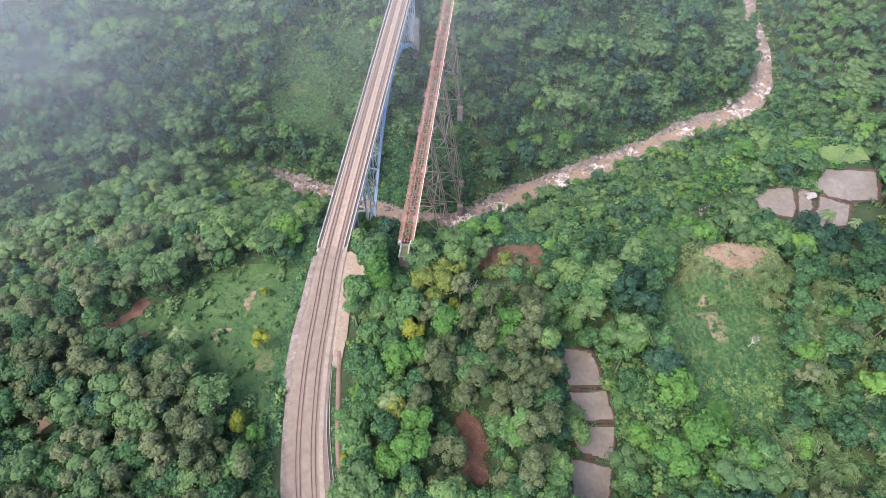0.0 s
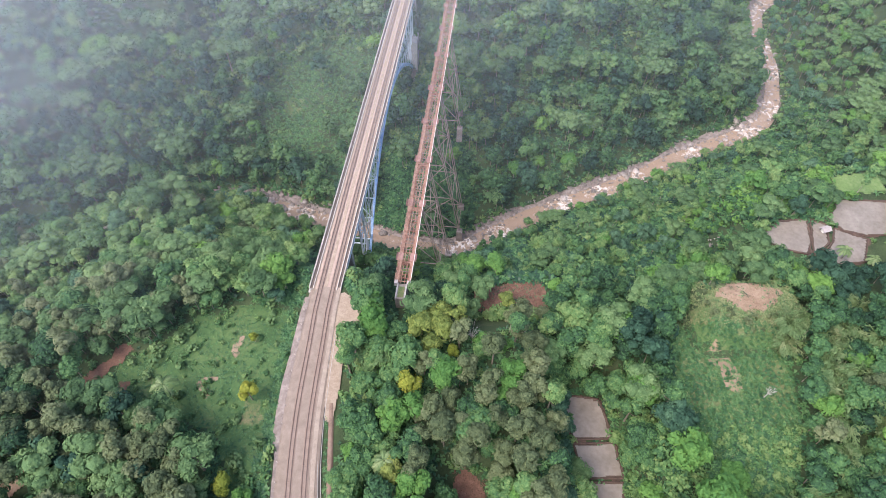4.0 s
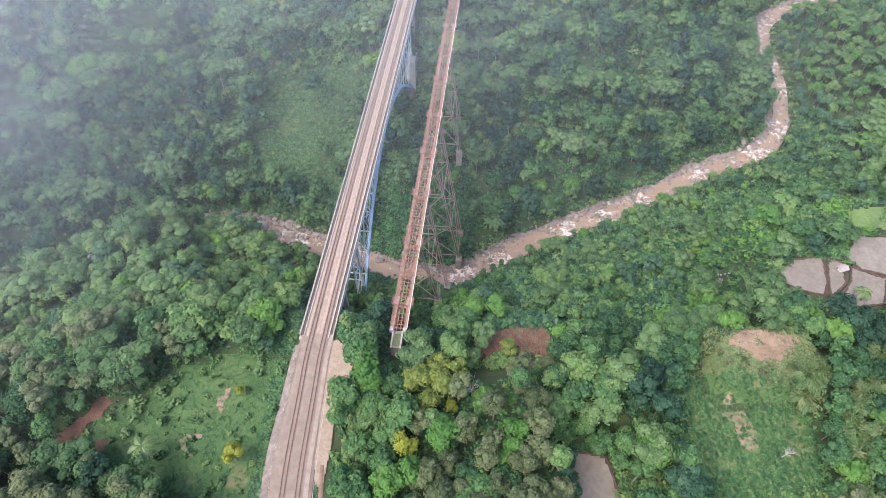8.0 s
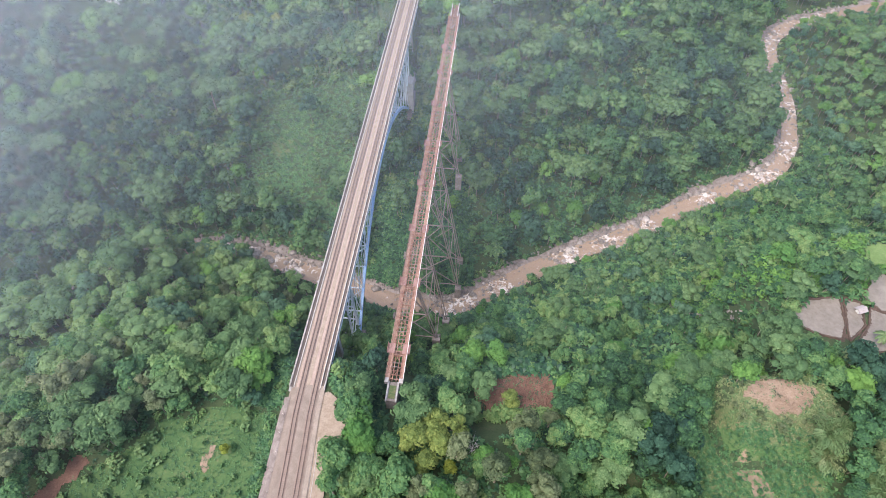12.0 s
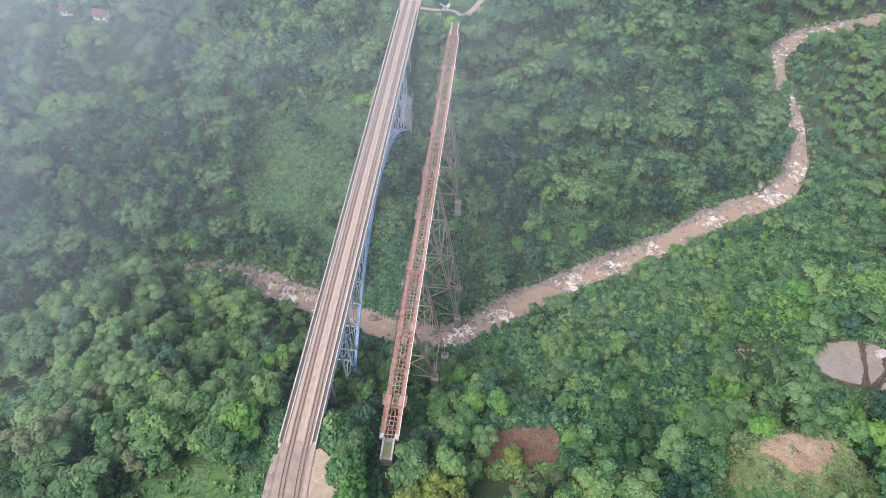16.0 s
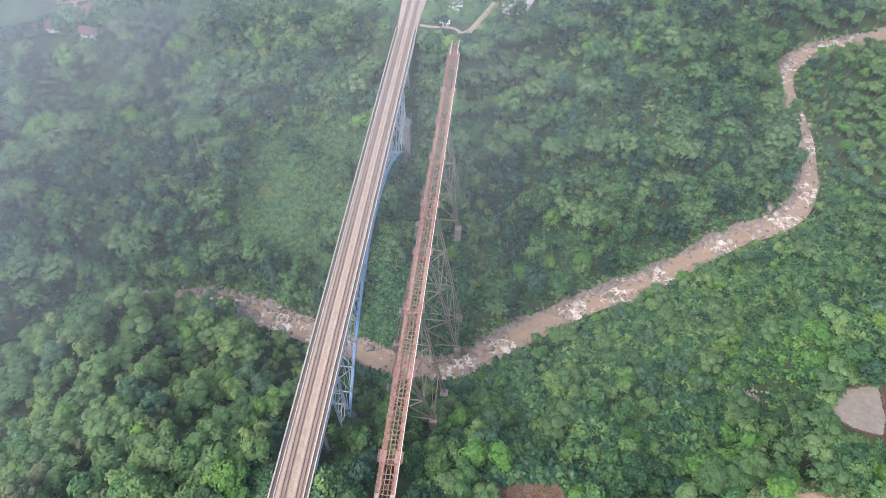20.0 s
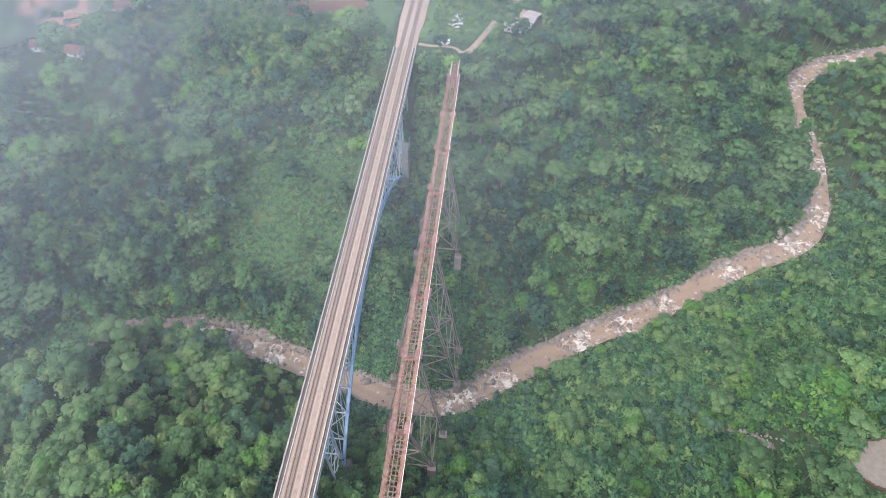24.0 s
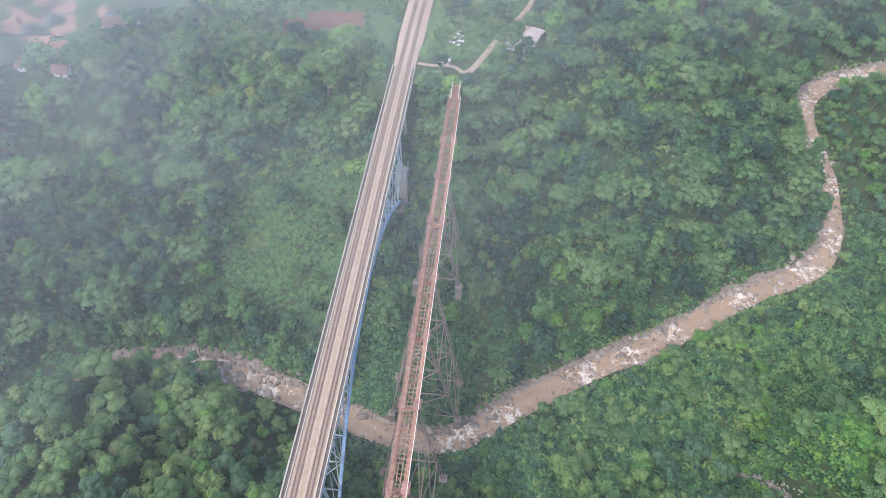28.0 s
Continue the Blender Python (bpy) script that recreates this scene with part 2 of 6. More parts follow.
# ---- mesh helpers ----
class Shape:
    """Gathers corners and faces of one mesh."""
    def __init__(self):
        self.v, self.f = [], []

    def box(self, centre, size, m=None):
        x, y, z = (s / 2 for s in size)
        pts = [Vector((sx * x, sy * y, sz * z)) for sz in (-1, 1) for sy in (-1, 1) for sx in (-1, 1)]
        c = Vector(centre)
        n = len(self.v)
        self.v += [tuple(c + (m @ p if m else p)) for p in pts]
        self.f += [tuple(n + i for i in q) for q in ((0, 2, 3, 1), (4, 5, 7, 6), (0, 1, 5, 4), (2, 6, 7, 3), (0, 4, 6, 2), (1, 3, 7, 5))]
        return self

    def beam(self, a, b, w, h=None):
        """A bar of w by h from a to b."""
        a, b = Vector(a), Vector(b)
        d = b - a
        up = Vector((0, 0, 1)) if abs(d.normalized().z) < 0.98 else Vector((0, 1, 0))
        x = d.cross(up).normalized()
        z = x.cross(d).normalized()
        m = Matrix((x, d.normalized(), z)).transposed()
        return self.box((a + b) / 2, (w, d.length, h or w), m)

    def tube(self, pts, radii, sides=6):
        n0 = len(self.v)
        pts = [Vector(p) for p in pts]
        for i, p in enumerate(pts):
            d = (pts[min(i + 1, len(pts) - 1)] - pts[max(i - 1, 0)]).normalized()
            ref = Vector((0, 0, 1)) if abs(d.z) < 0.9 else Vector((1, 0, 0))
            x = d.cross(ref).normalized()
            y = d.cross(x)
            for k in range(sides):
                a = 2 * math.pi * k / sides
                self.v.append(tuple(p + float(radii[i]) * (math.cos(a) * x + math.sin(a) * y)))
        for i in range(len(pts) - 1):
            for k in range(sides):
                a, b = n0 + i * sides + k, n0 + i * sides + (k + 1) % sides
                self.f.append((a, b, b + sides, a + sides))
        self.f.append(tuple(n0 + k for k in range(sides))[::-1])
        self.f.append(tuple(n0 + (len(pts) - 1) * sides + k for k in range(sides)))
        return self

    def strip(self, rows):
        """A quad sheet through rows of corners."""
        n, k = len(self.v), len(rows[0])
        for r in rows:
            self.v += [tuple(p) for p in r]
        for i in range(len(rows) - 1):
            for j in range(k - 1):
                a = n + i * k + j
                self.f.append((a, a + 1, a + k + 1, a + k))
        return self

    def mesh(self, name, mat, smooth=False):
        me = bpy.data.meshes.new(name)
        me.from_pydata(self.v, [], self.f)
        me.materials.append(mat)
        if smooth:
            me.shade_smooth()
        me.update()
        return me


def part(name, shape, mat, parent, label="", m=None, smooth=False):
    data = shape.mesh(name, mat, smooth) if isinstance(shape, Shape) else shape
    ob = new(name, data)
    ob.parent = parent
    if m is not None:
        ob.matrix_local = m
    return tagged(ob, label)


def thing(name, m, label, category, group="", kind=""):
    ob = new(name)
    ob.matrix_world = m
    ob.empty_display_size = 0.5
    return tagged(ob, label, category, group, kind)


def quad_mesh(name, v, q, mat, tint=None, smooth=False):
    """A mesh of quads from arrays, with a tint for each corner."""
    me = bpy.data.meshes.new(name)
    me.vertices.add(len(v))
    me.vertices.foreach_set("co", np.ascontiguousarray(v, np.float32).ravel())
    me.loops.add(q.size)
    me.loops.foreach_set("vertex_index", np.ascontiguousarray(q, np.int32).ravel())
    me.polygons.add(len(q))
    me.polygons.foreach_set("loop_start", np.arange(0, q.size, 4, dtype=np.int32))
    if smooth:
        me.polygons.foreach_set("use_smooth", np.ones(len(q), bool))
    me.materials.append(mat)
    if tint is not None:
        at = me.attributes.new("tint", "FLOAT", "POINT")
        at.data.foreach_set("value", np.ascontiguousarray(tint, np.float32))
    me.update()
    me.validate()
    return me


# ---- the lie of the land ----
# the river's line: x, y, water level
RIVER = np.array([(-420, 120, -9), (-300, 165, -8), (-222, 190, -7), (-188, 216, -5.5), (-158, 246, -4.5), (-117, 251, -4), (-97, 245, -3.8), (-67, 234, -3.6), (-32, 219, -3.5),
                  (-7, 211, -3.5), (12, 213, -3.4), (30, 225, -3), (62, 242, -2), (109, 260, 0), (147, 282, 2.2), (190, 297, 5.5), (205, 314, 7), (214, 337, 7.8),
                  (220, 362, 8.4), (223, 396, 8.8), (229, 424, 9.4), (246, 442, 11), (290, 455, 15), (420, 480, 22)], float)


def smooth_line(p, step=4.0):
    """A finer line through p, its corners rounded."""
    for _ in range(3):
        a, b = p[:-1], p[1:]
        mid = np.empty((2 * len(a), p.shape[1]))
        mid[0::2], mid[1::2] = 0.75 * a + 0.25 * b, 0.25 * a + 0.75 * b
        p = np.vstack([p[:1], mid, p[-1:]])
    s = np.r_[0, np.cumsum(np.hypot(*np.diff(p[:, :2], axis=0).T))]
    t = np.arange(0, s[-1], step)
    return np.column_stack([np.interp(t, s, p[:, i]) for i in range(p.shape[1])])


RIV = smooth_line(RIVER)


def to_river(x, y):
    """Distance to the river's line, the side (1 beyond it, -1 on the camera's side) and the water's level there."""
    x, y = np.atleast_1d(x).astype(float), np.atleast_1d(y).astype(float)
    best, side, lev = np.full(x.shape, 1e9), np.ones(x.shape), np.zeros(x.shape)
    for a, b in zip(RIV[:-1:2], RIV[2::2]):
        dx, dy = b[0] - a[0], b[1] - a[1]
        t = np.clip(((x - a[0]) * dx + (y - a[1]) * dy) / (dx * dx + dy * dy), 0, 1)
        ex, ey = x - a[0] - t * dx, y - a[1] - t * dy
        d = np.hypot(ex, ey)
        m = d < best
        best = np.where(m, d, best)
        side = np.where(m, np.where(dx * ey - dy * ex > 0, 1.0, -1.0), side)
        lev = np.where(m, a[2] + t * (b[2] - a[2]), lev)
    return best, side, lev


def wavy(x, y, size, seed):
    """Cheap smooth unevenness in -1..1."""
    r = np.random.default_rng(seed)
    out = 0
    for k in range(5):
        a, p = r.uniform(0, 6.28), r.uniform(0, 6.28)
        f = 6.28 / size * r.uniform(0.6, 1.6)
        out = out + np.sin((x * np.cos(a) + y * np.sin(a)) * f + p)
    return out / 3.2


PROFILE_D = [0, 3, 4.5, 6, 9, 20, 38, 57, 65, 80, 100, 115, 135, 160, 250, 2000]
FAR_Z = [-1.2, -0.8, 0.1, 0.6, 1.5, 5, 11.5, 20, 25, 34, 46, 58, 71, 77, 79, 150]
NEAR_LEFT_Z = [-1.2, -1, -0.7, -0.3, 1.5, 6, 15, 30, 38, 52, 65, 71, 75, 76, 76, 90]
NEAR_MID_Z = [-1.2, -1, -0.7, -0.3, 1.5, 11, 27, 50, 60, 73, 76, 76, 76.5, 77, 77, 90]
NEAR_WEST_Z = [-1.2, -1, -0.7, 0.8, 9, 25, 31, 36, 39, 46, 57, 64, 70, 74, 76, 90]
NEAR_RIGHT_Z = [-1.2, -1, -0.7, -0.3, 1.5, 5, 12, 20, 25, 42, 58, 65, 71, 74, 78, 90]
# levelled places: centre, half sizes, turn, level, soft border
LEVEL = [(-40, 86, 7.5, 52, 0, 76.9, 9), (-38, 20, 9, 40, -18, 76.9, 9), (-32, 117, 7, 10, 0, 76.9, 8), (-12, 420, 9, 62, -6, 76.8, 8), (150, 170, 24, 24, 0, 66.5, 10),
         (47, 75, 8, 30, 0, 62.5, 10), (106, 126, 14, 9, 0, 74.5, 8), (25, 132, 13, 8, 0, 68.5, 8), (10, 60, 6, 12, 0, 70, 8), (-80, 108, 28, 22, 0, 75, 14),
         (170, 192, 14, 7, 0, 67.6, 6), (40, 392, 18, 20, 0, 76.5, 10), (8, 368, 20, 9, 0, 76.8, 7), (-200, 390, 40, 30, 0, 76, 20), (-60, 402, 30, 14, 0, 77, 10)]


def height(x, y):
    """The ground's level at x, y."""
    x, y = np.atleast_1d(x).astype(float), np.atleast_1d(y).astype(float)
    d, side, lev = to_river(x, y)
    dd = d + wavy(x, y, 45, 3) * np.clip(d / 12 - 0.8, 0, 1) * 4
    dd = np.maximum(dd, 0)
    far = np.interp(dd, PROFILE_D, FAR_Z)
    nw, nl, nm, nr = (np.interp(dd, PROFILE_D, q) for q in (NEAR_WEST_Z, NEAR_LEFT_Z, NEAR_MID_Z, NEAR_RIGHT_Z))
    ww = np.clip((-115 - x) / 30, 0, 1)
    nl = nl * (1 - ww) + nw * ww
    wr = np.clip((x - 30) / 60, 0, 1)
    wl = np.clip((-55 - x) / 60, 0, 1)
    near = nm * (1 - wr) * (1 - wl) + nr * wr + nl * wl
    z = np.where(side > 0, far, near)
    z = lev * np.clip(1 - d / 140, 0, 1) + z + wavy(x, y, 28, 5) * np.clip(d / 30 - 0.4, 0, 1) * 1.3
    for cx, cy, rx, ry, turn, lz, soft in LEVEL:
        c, s = math.cos(radians(turn)), math.sin(radians(turn))
        u, v = (x - cx) * c + (y - cy) * s, -(x - cx) * s + (y - cy) * c
        out = np.hypot(np.maximum(np.abs(u) - rx, 0), np.maximum(np.abs(v) - ry, 0))
        w = np.clip(1 - out / soft, 0, 1)
        w = w * w * (3 - 2 * w)
        z = z * (1 - w) + lz * w
    return z


def level(x, y):
    return float(height(x, y)[0])


def ground_sheet():
    reach = [345, 370, 410, 480, 600, 800, 1200, 2000, 3500]
    gx = np.r_[[-v for v in reach[::-1]], np.arange(-330, 331, 3.0), reach]
    gy = np.r_[[250 - v for v in reach[::-1][:-1]], np.arange(-80, 581, 3.0), [250 + v for v in reach]]
    gy = np.unique(gy)
    X, Y = np.meshgrid(gx, gy)
    Z = height(X.ravel(), Y.ravel())
    v = np.column_stack([X.ravel(), Y.ravel(), Z])
    n, k = len(gy), len(gx)
    i = (np.arange(n - 1)[:, None] * k + np.arange(k - 1)[None, :]).ravel()
    q = np.column_stack([i, i + 1, i + k + 1, i + k])
    ob = new("ground", quad_mesh("ground", v, q, M_GROUND, smooth=True))
    return tagged(ob, "green overgrown valley ground with a river gorge", "ground", kind="structure")


ground_sheet()


def inside(x, y, poly):
    """Which points lie in the outline."""
    x, y = np.asarray(x, float), np.asarray(y, float)
    hit = np.zeros(x.shape, bool)
    for (ax, ay), (bx, by) in zip(poly, poly[1:] + poly[:1]):
        c = (ay > y) != (by > y)
        with np.errstate(divide="ignore", invalid="ignore"):
            hit ^= c & (x < (bx - ax) * (y - ay) / (by - ay if by != ay else 1e-9) + ax)
    return hit


def sheet(name, poly, mat, label, category, lift=0.12, step=1.0, ragged=1.2, seed=1, flat=None, kind="structure"):
    """A thin layer laid over the ground inside an outline with a ragged border."""
    xs, ys = [p[0] for p in poly], [p[1] for p in poly]
    gx, gy = np.arange(min(xs) - 2, max(xs) + 2, step), np.arange(min(ys) - 2, max(ys) + 2, step)
    X, Y = np.meshgrid(gx, gy)
    wx, wy = X + wavy(X, Y, 9, seed) * ragged, Y + wavy(X, Y, 8, seed + 9) * ragged
    ok = inside(wx, wy, poly)
    Z = height(X.ravel(), Y.ravel()) if flat is None else np.full(X.size, flat)
    n, k = X.shape
    i = (np.arange(n - 1)[:, None] * k + np.arange(k - 1)[None, :]).ravel()
    keep = (ok[:-1, :-1] & ok[1:, :-1] & ok[:-1, 1:] & ok[1:, 1:]).ravel()
    q = np.column_stack([i, i + 1, i + k + 1, i + k])[keep]
    used = np.unique(q)
    remap = np.full(X.size, -1)
    remap[used] = np.arange(len(used))
    v = np.column_stack([X.ravel(), Y.ravel(), Z + lift])[used]
    ob = new(name, quad_mesh(name, v, remap[q], mat, smooth=True))
    return tagged(ob, label, category, kind=kind)


CLEARINGS = []


def bare(name, poly, mat, label, category, **kw):
    CLEARINGS.append(poly)
    return sheet(name, poly, mat, label, category, **kw)


# ---- river ----
# rapids: x, y, reach
RAPIDS = [(-117, 251, 9), (-98, 245, 9), (-75, 236, 10), (-52, 227, 8), (4, 211, 8), (16, 215, 10), (31, 226, 7), (68, 244, 10), (90, 252, 8), (112, 262, 8), (150, 283, 10), (186, 296, 12), (207, 318, 10), (218, 352, 12), (222, 385, 14), (232, 428, 14), (270, 450, 20)]


def rapid(x, y):
    """How broken the water is, 0 to 1."""
    return min(1.0, sum(math.exp(-((x - a) ** 2 + (y - b) ** 2) / (r * r)) for a, b, r in RAPIDS))


def river():
    rows, foam = [], []
    for i in range(len(RIV)):
        a, b = RIV[max(i - 1, 0)], RIV[min(i + 1, len(RIV) - 1)]
        d = Vector((b[0] - a[0], b[1] - a[1], 0)).normalized()
        nrm = Vector((-d.y, d.x, 0))
        c = Vector(RIV[i])
        s = i * 4.0
        w = (5.5 if c.x < 30 else 5.0) + 0.5 * math.sin(i * 0.31)
        o = -1.0
        foam += [rapid(c.x, c.y)] * 15
        rows.append([c + nrm * (o + w * k / 7) + Vector((0, 0, 0.12 * math.sin(s / 5 + k))) for k in range(-7, 8)])
    n = len(rows)
    q = np.array([(a, a + 1, a + 16, a + 15) for i in range(n - 1) for a in range(i * 15, i * 15 + 14)])
    ob = new("river_water", quad_mesh("river_water", np.array([tuple(p) for r in rows for p in r]), q, M_WATER, np.array(foam), True))
    tagged(ob, "muddy brown shallow river with white rapids", "river", kind="structure")


def water_material():
    m = bpy.data.materials.new("muddy_water")
    m.use_nodes = True
    N, L = m.node_tree.nodes, m.node_tree.links
    b = N["Principled BSDF"]
    geo = N.new("ShaderNodeNewGeometry")
    big = N.new("ShaderNodeTexNoise")
    big.inputs["Scale"].default_value, big.inputs["Detail"].default_value = 0.25, 3
    broken = N.new("ShaderNodeAttribute")
    broken.attribute_name = "tint"
    foam = N.new("ShaderNodeTexNoise")
    foam.inputs["Scale"].default_value, foam.inputs["Detail"].default_value, foam.inputs["Roughness"].default_value = 0.9, 6, 0.7
    for n in (big, foam):
        L.new(geo.outputs["Position"], n.inputs["Vector"])
    add = N.new("ShaderNodeMath")
    add.operation = "ADD"
    L.new(big.outputs["Fac"], add.inputs[0])
    L.new(foam.outputs["Fac"], add.inputs[1])
    more = N.new("ShaderNodeMath")
    more.operation = "MULTIPLY_ADD"
    L.new(broken.outputs["Fac"], more.inputs[0])
    more.inputs[1].default_value = 0.24
    L.new(add.outputs[0], more.inputs[2])
    ramp = N.new("ShaderNodeMapRange")
    ramp.inputs["From Min"].default_value, ramp.inputs["From Max"].default_value = 1.2, 1.36
    L.new(more.outputs[0], ramp.inputs["Value"])
    mix = N.new("ShaderNodeMix")
    mix.data_type = "RGBA"
    mix.inputs["A"].default_value, mix.inputs["B"].default_value = (0.27, 0.19, 0.135, 1), (0.54, 0.48, 0.43, 1)
    L.new(ramp.outputs["Result"], mix.inputs["Factor"])
    L.new(mix.outputs["Result"], b.inputs["Base Color"])
    b.inputs["Roughness"].default_value = 0.25
    bp = N.new("ShaderNodeBump")
    bp.inputs["Distance"].default_value = 0.3
    L.new(foam.outputs["Fac"], bp.inputs["Height"])
    L.new(bp.outputs["Normal"], b.inputs["Normal"])
    return m


M_WATER = water_material()
river()


def bank_sheets():
    """Gravel along both sides of the water."""
    rows = []
    for i in range(len(RIV)):
        a, b = RIV[max(i - 1, 0)], RIV[min(i + 1, len(RIV) - 1)]
        d = Vector((b[0] - a[0], b[1] - a[1], 0)).normalized()
        nrm = Vector((-d.y, d.x, 0))
        w = (6.9 if RIV[i, 0] < 30 else 6.3) + 1.0 * math.sin(i * 0.37) + 0.8 * math.sin(i * 0.9 + 1)
        pts = [Vector(RIV[i]) + nrm * (w * k / 6 + 1.0) for k in (-6.3, *range(-6, 7), 6.3)]
        rows.append([Vector((p.x, p.y, 0)) for p in pts])
    flat = np.array([[p.x, p.y] for r in rows for p in r])
    z = height(flat[:, 0], flat[:, 1])
    it = iter(z)
    for r in rows:
        for j, p in enumerate(r):
            p.z = next(it) + (0.1 if 0 < j < len(r) - 1 else -1.2)
    tagged(new("river_bank", Shape().strip(rows).mesh("river_bank", M_BANK, True)), "brown gravel and mud banks along the river", "river bank", kind="structure")


bank_sheets()


# ---- railway ----
AXIS = 5.74                                  # both bridges' heading east of +y
RAIL_Z = 77.5
TRACK = smooth_line(np.array([(-18, -60, RAIL_Z), (-31, 18, RAIL_Z), (-36.8, 44, RAIL_Z), (-39.3, 59, RAIL_Z), (-40.5, 75, RAIL_Z), (-40.9, 90, RAIL_Z), (-40.2, 110, RAIL_Z),
                              (-39.9, 131, RAIL_Z), (-16.6, 363, RAIL_Z), (-13.2, 395, RAIL_Z), (-9.9, 424, RAIL_Z), (-2, 490, RAIL_Z)]), 2.0)


def along(line, offset, dz=0.0):
    """The line moved sideways to its right by offset."""
    d = np.gradient(line[:, :2], axis=0)
    d /= np.hypot(d[:, 0], d[:, 1])[:, None]
    return np.column_stack([line[:, 0] + offset * d[:, 1], line[:, 1] - offset * d[:, 0], line[:, 2] + dz])


def section(line, offsets, taper=1.0):
    """A ribbon whose cross-section is given by (offset, rise) pairs."""
    cols = [along(line, o * taper, dz) for o, dz in offsets]
    return Shape().strip([[tuple(c[i]) for c in cols] for i in range(len(line))])


near_part = TRACK[TRACK[:, 1] < 132.6]
far_part = TRACK[TRACK[:, 1] > 362.5]
tagged(new("ballast_bed", section(near_part, [(-7.4, -1.0), (-5.6, -0.12), (-4.4, -0.02), (0, 0.04), (4.4, -0.02), (5.4, -0.12), (6.4, -0.6)], np.interp(near_part[:, 1], [96, 128], [1.0, 0.78])).mesh("ballast_bed", M_BEDSTONE, True)),
       "pinkish crushed stone ballast under two railway tracks", "ballast", kind="structure")
tagged(new("ballast_bed", section(far_part, [(-7.4, -1.0), (-5.0, -0.1), (0, 0.03), (5.0, -0.1), (7.0, -0.9)], np.interp(far_part[:, 1], [366, 390], [0.8, 1.0])).mesh("ballast_bed", M_BALLAST, True)),
       "pinkish crushed stone ballast beyond the bridge", "ballast", kind="structure")


def railway_track(offset, label):
    t = thing("railway_track", Matrix(), label, "railway track", "two tracks")
    for s in (-0.56, 0.56):
        part("rail", section(TRACK, [(offset + s - 0.07, 0.05), (offset + s - 0.07, 0.24), (offset + s + 0.07, 0.24), (offset + s + 0.07, 0.05)]), M_RAIL, t)
    part("track_bed", section(TRACK, [(offset - 1.0, 0.03), (offset - 0.72, 0.065), (offset + 0.72, 0.065), (offset + 1.0, 0.03)]), M_TRACKBED, t, "oily brown ballast between the rails")
    fine = np.column_stack([np.interp(np.arange(0, (len(TRACK) - 1) * 2.0, 0.62), np.arange(len(TRACK)) * 2.0, TRACK[:, i]) for i in range(3)])
    fine = fine[(fine[:, 1] > 25) & (fine[:, 1] < 445)]
    a, b = along(fine, offset - 1.05, 0.03), along(fine, offset + 1.05, 0.03)
    sh = Shape()
    for p, q in zip(a, b):
        sh.beam(p, q, 0.22, 0.12)
    tagged(part("sleepers", sh, M_SLEEPER, t), kind="stuff")


railway_track(-2.12, "worn railway track on pinkish ballast with dark rails")
railway_track(2.12, "railway track with dark rails beside a gravel strip")


